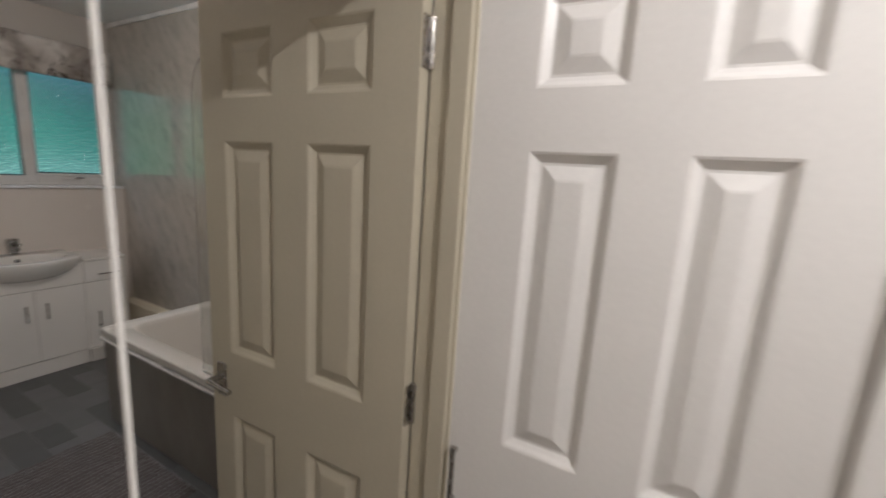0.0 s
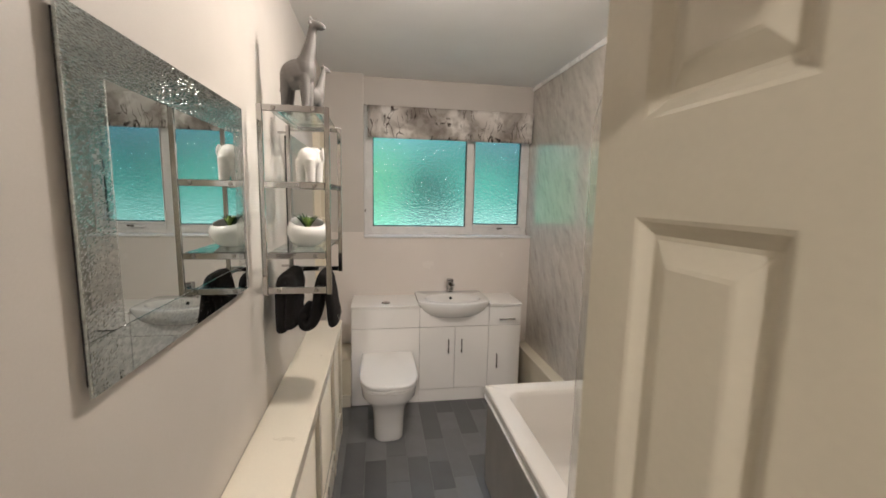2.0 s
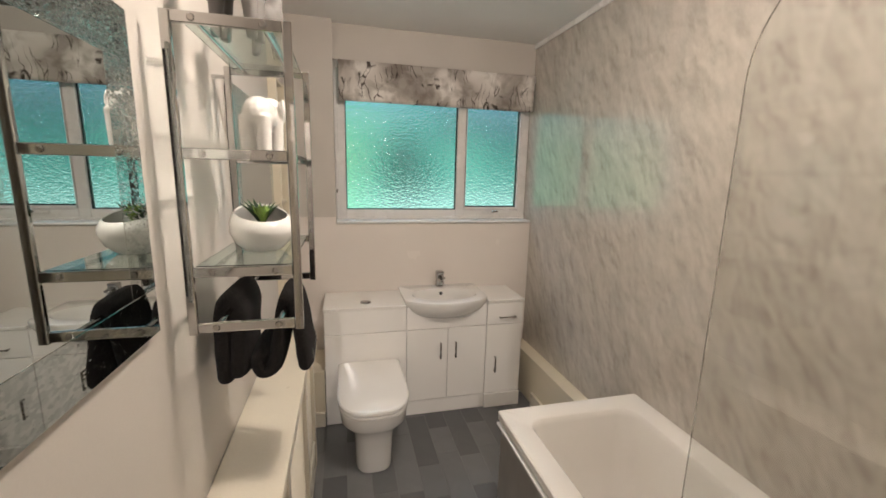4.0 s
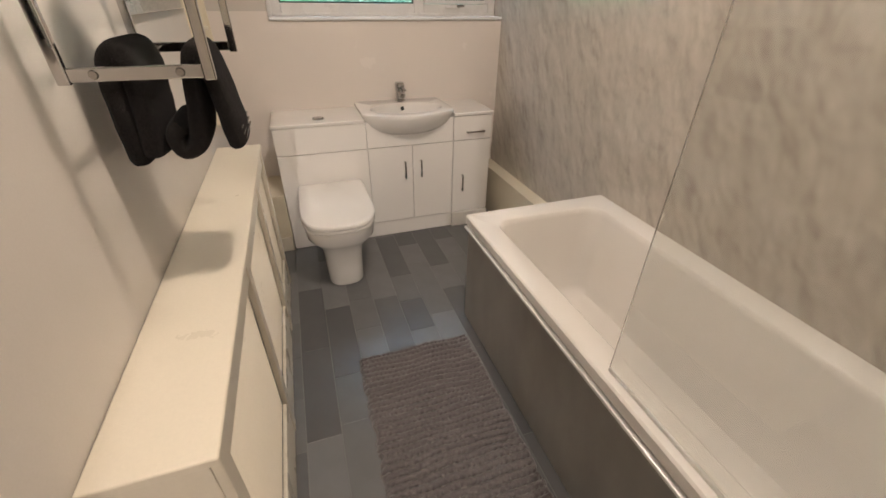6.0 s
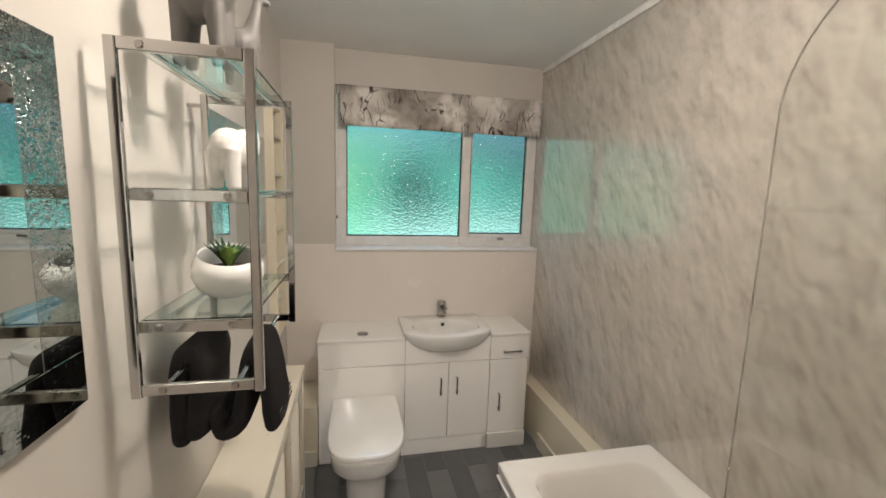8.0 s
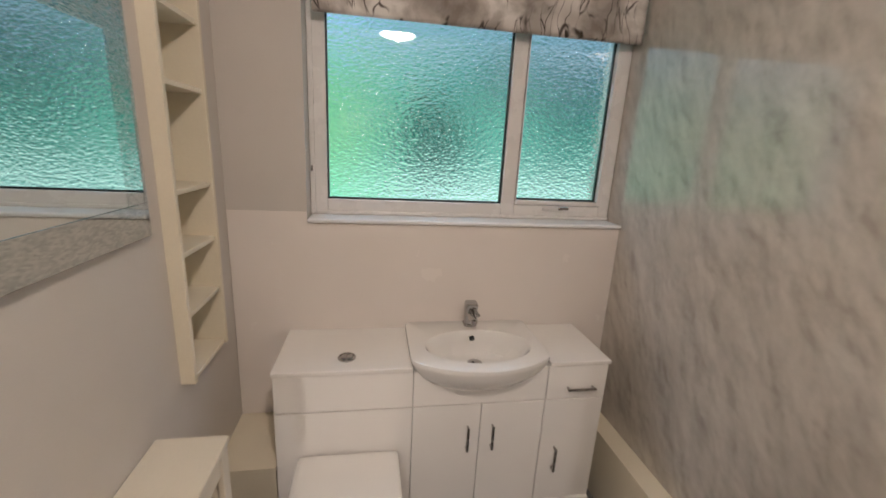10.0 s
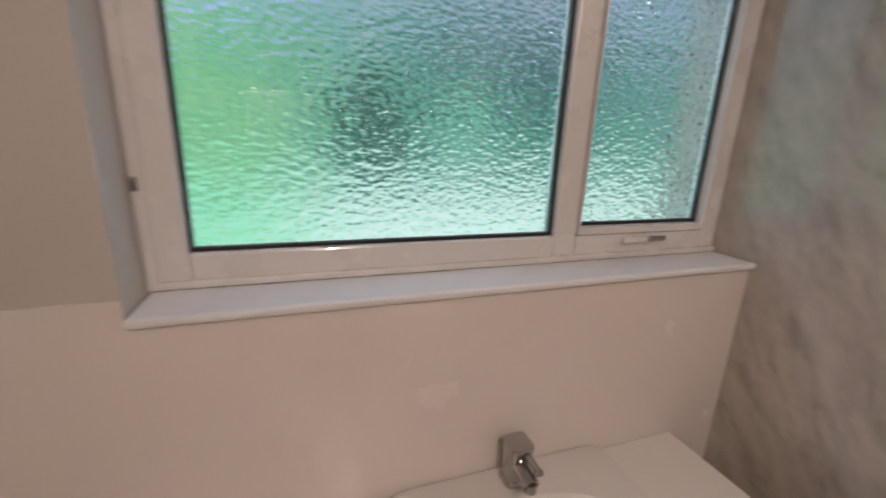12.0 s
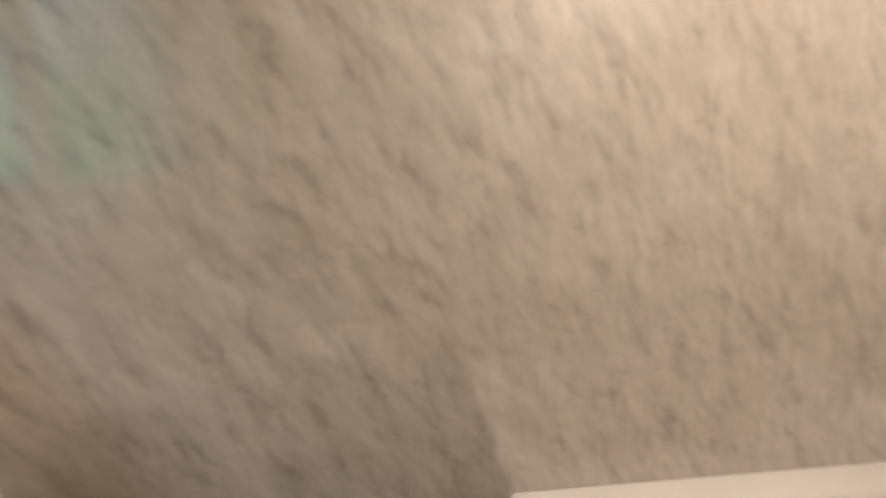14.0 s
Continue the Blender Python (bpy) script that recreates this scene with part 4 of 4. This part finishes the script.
plant = thing("potted_succulent", (px, py, pz), 0, "green succulent in a round white bowl", "potted plant")


def bowl_loop(r, z, slope, n=40):
    return [(px + r * math.cos(2 * math.pi * i / n), py + r * math.sin(2 * math.pi * i / n), pz + z + slope * (math.cos(2 * math.pi * i / n) * -0.3 + 0.65 * math.sin(2 * math.pi * i / n)) * r) for i in range(n)]


profile = [(0.036, 0.0005, 0), (0.046, 0.004, 0), (0.065, 0.022, 0), (0.076, 0.048, 0.02), (0.0755, 0.070, 0.14), (0.068, 0.089, 0.34), (0.062, 0.096, 0.40), (0.060, 0.093, 0.40), (0.063, 0.080, 0.30), (0.066, 0.060, 0.12)]
part("bowl", loft([bowl_loop(*p) for p in profile], True, False), pot_white, plant, "round white glazed bowl", True)
bm = loft([bowl_loop(0.0645, 0.058, 0.15), bowl_loop(0.04, 0.064, 0.15), bowl_loop(0.01, 0.067, 0.15)], False, True)
part("soil", bm, soil, plant, "dark soil")
rng = random.Random(4)


def leaf_mesh(base, tip, w, bm):
    base, tip = Vector(base), Vector(tip)
    d = (tip - base)
    sidev = d.cross(Vector((0, 0, 1))).normalized()
    up = sidev.cross(d).normalized()
    rings = []
    for f, ww in ((0, 0.7), (0.3, 1.0), (0.65, 0.7), (0.97, 0.06)):
        c = base + d * f + up * 0.006 * math.sin(f * 3.1)
        rings.append([bm.verts.new(c + sidev * w * ww), bm.verts.new(c - up * w * ww * 0.5), bm.verts.new(c - sidev * w * ww), bm.verts.new(c + up * w * ww * 0.18)])
    for a, b in zip(rings, rings[1:]):
        for i in range(4):
            bm.faces.new((a[i], a[(i + 1) % 4], b[(i + 1) % 4], b[i]))
    bm.faces.new(rings[-1])


for i in range(26):
    a = radians(20 + 200 * i / 12) if i < 13 else i * 2.4
    outer = i < 13
    tilt = 0.85 if outer else 0.9 + 0.5 * rng.random()
    length = (0.074 if outer else 0.040) * rng.uniform(0.85, 1.15)
    bm = bmesh.new()
    c = (px + 0.004 * math.cos(a), py + 0.004 * math.sin(a), pz + (0.068 if outer else 0.074))
    leaf_mesh(c, (c[0] + length * math.cos(a) * math.cos(tilt), c[1] + length * math.sin(a) * math.cos(tilt), c[2] + length * math.sin(tilt)), 0.008 if outer else 0.013, bm)
    part("leaf", bm, succulent_dark if outer else succulent, plant, "", True)


# rolled dark towel slung over the two bottom rails
def sling(pts, ry, rt, y, name, label):
    t = thing(name, (0.15, y, pts[0][1]), 0, label, "towel", "dark towels")
    m = 22
    dense = []
    for i in range(len(pts) - 1):
        p0, p1, p2, p3 = (Vector(pts[max(i - 1, 0)]), Vector(pts[i]), Vector(pts[i + 1]), Vector(pts[min(i + 2, len(pts) - 1)]))
        for j in range(8):
            u = j / 8
            dense.append(0.5 * ((2 * p1) + (p2 - p0) * u + (2 * p0 - 5 * p1 + 4 * p2 - p3) * u * u + (3 * p1 - p0 - 3 * p2 + p3) * u ** 3))
    dense.append(Vector(pts[-1]))
    loops = []
    for i, p in enumerate(dense):
        d = (dense[min(i + 1, len(dense) - 1)] - dense[max(i - 1, 0)]).normalized()
        nrm = Vector((-d[1], d[0]))
        f = i / (len(dense) - 1)
        end = min(1.0, 0.7 + 12 * min(f, 1 - f))
        swell = 1 + 0.05 * math.sin(f * 23) + 0.03 * math.sin(f * 51)
        ring = []
        for q in range(m):
            a = 2 * math.pi * q / m
            fold = 1 + 0.07 * math.sin(a * 3 + f * 9)
            ca, sa = math.cos(a), math.sin(a)
            o = nrm * (rt * math.copysign(abs(ca) ** 0.6, ca) * end * swell * fold)
            ring.append((p[0] + o[0], y + ry * math.copysign(abs(sa) ** 0.6, sa) * (0.93 + 0.07 * end) * (1 + 0.03 * math.sin(f * 17 + a)), p[1] + o[1]))
        loops.append(ring)
    part("cloth", loft(loops, True, True), towel_cloth, t, "", True)
    return t


sling([(0.062, 1.085), (0.060, 1.15), (0.060, 1.22), (0.070, 1.278), (0.088, 1.300), (0.100, 1.270), (0.098, 1.20), (0.094, 1.14), (0.092, 1.10)], 0.100, 0.026, 2.25, "folded_towel", "dark charcoal towel slung over the rack's inner rail")
outer = sling([(0.158, 1.160), (0.138, 1.140), (0.148, 1.105), (0.176, 1.120), (0.190, 1.17), (0.199, 1.235), (0.216, 1.298), (0.236, 1.25), (0.245, 1.19), (0.251, 1.145), (0.255, 1.105)], 0.088, 0.021, 2.24,
              "folded_towel", "dark charcoal towel slung over the rack's outer rail")
# rows of small bright beads near the end of the outer towel
bm = bmesh.new()
for row in range(3):
    for i in range(24):
        add_ball(bm, (0.2715 + 0.0016 * row, 2.160 + 0.0066 * i, 1.148 - 0.012 * row), (0.0022, 0.0022, 0.0022), (0, 0, 0), 6, 4)
part("bead_trim", bm, chrome, outer, "rows of small silver beads", True)

# ---------------------------------------------------------------- mat
MX0, MX1, MY0, MY1 = 0.462, 0.985, 1.70, 2.50
mat = thing("bath_mat", (0.72, 2.1, 0.0), 0, "thick grey-brown chenille bath mat on the floor", "bath mat")
bm = bmesh.new()
nx, ny = 130, 250
grid = []
for j in range(ny + 1):
    row = []
    for i in range(nx + 1):
        u, v = i / nx, j / ny
        x, y = MX0 + (MX1 - MX0) * u, MY0 + (MY1 - MY0) * v
        x += 0.006 * noise.noise((u * 3, v * 14, 0.3)) * (1 if 0.02 < u < 0.98 else 2)
        y += 0.012 * noise.noise((u * 4, v * 2, 5.1))
        x += 0.005 * noise.noise((u * 2, v * 45, 7.7)) * (1 if abs(u - 0.5) > 0.46 else 0.3)
        r = v * 31 + 0.5 * noise.noise((u * 2.2, v * 5, 2.0))
        groove = (1 - abs(math.sin(math.pi * r))) ** 1.4
        depth = min(1.0, max(0.12, 0.5 + 1.1 * noise.noise((u * 2.0, math.floor(r + 0.5) * 1.37, 4.0))))
        hole = groove * (0.5 + 0.5 * math.sin(2 * math.pi * (u * 25 + 0.37 * math.floor(r + 0.5) + 0.4 * noise.noise((u * 9, v * 9, 3.0))))) ** 2
        e = min(1, min(u, 1 - u) * 40, min(v, 1 - v) * 60)
        z = 0.002 + (0.022 - 0.012 * groove * depth - 0.012 * hole + 0.004 * noise.noise((x * 75, y * 75, 0)) + 0.002 * noise.noise((x * 18, y * 18, 3))) * e
        row.append(bm.verts.new((x, y, max(0.001, z))))
    grid.append(row)
for a, b in zip(grid, grid[1:]):
    for i in range(nx):
        bm.faces.new((a[i], a[i + 1], b[i + 1], b[i]))
part("weave", bm, chenille, mat, "", True)

# ---------------------------------------------------------------- pull cord in the hall
cord = thing("pull_cord", (0.151, 0.258, 1.0), 0, "white light-pull cord hanging from the ceiling", "pull cord")
cord_white = painted("cord_white", (0.75, 0.73, 0.70), 0.7, 500, 0.6)
part("cord", rod((0.151, 0.258, 1.02), (0.151, 0.258, CEIL - 0.03), 0.0022, 10), cord_white, cord)
part("knob", loft([[(0.151 + r * math.cos(a), 0.258 + r * math.sin(a), z) for a in np.linspace(0, 2 * math.pi, 17)[:-1]]
                   for r, z in ((0.004, 1.0), (0.011, 1.002), (0.009, 1.02), (0.004, 1.035))], True, True), pot_white, cord, "white plastic knob", True)
part("ceiling_rose", rod((0.151, 0.258, CEIL - 0.03), (0.151, 0.258, CEIL - 0.0005), 0.035, 24, 0.04), pot_white, cord, "white ceiling switch", True)

# ---------------------------------------------------------------- floor planks
floor = bpy.data.objects["floor"]
rng = random.Random(11)
PW, GAP = 0.1285, 0.0022
MESHES = {}
x = -0.035
while x < EAST:
    y = SOUTH1 - rng.random() * 0.3
    while y < NORTH:
        length = rng.choice((0.235, 0.235, 0.47, 0.47))
        xa, xb = max(x + GAP / 2, 0.001), min(x + PW - GAP / 2, EAST - 0.001)
        ya, yb = max(y + GAP / 2, SOUTH0 + 0.001), min(y + length - GAP / 2, NORTH - 0.001)
        if xb - xa > 0.01 and yb - ya > 0.02:
            key = (round(xb - xa, 3), round(yb - ya, 3))
            if key not in MESHES:
                b = add_box(bmesh.new(), (-key[0] / 2, -key[1] / 2, -0.0035), (key[0] / 2, key[1] / 2, 0.0), 0.0008, 1)
                me = bpy.data.meshes.new("plank")
                b.to_mesh(me)
                b.free()
                me.materials.append(plank_slate)
                MESHES[key] = me
            ob = new("plank", MESHES[key])
            ob.parent = floor
            ob.location = ((xa + xb) / 2, (ya + yb) / 2, 0)
        y += length
    x += PW
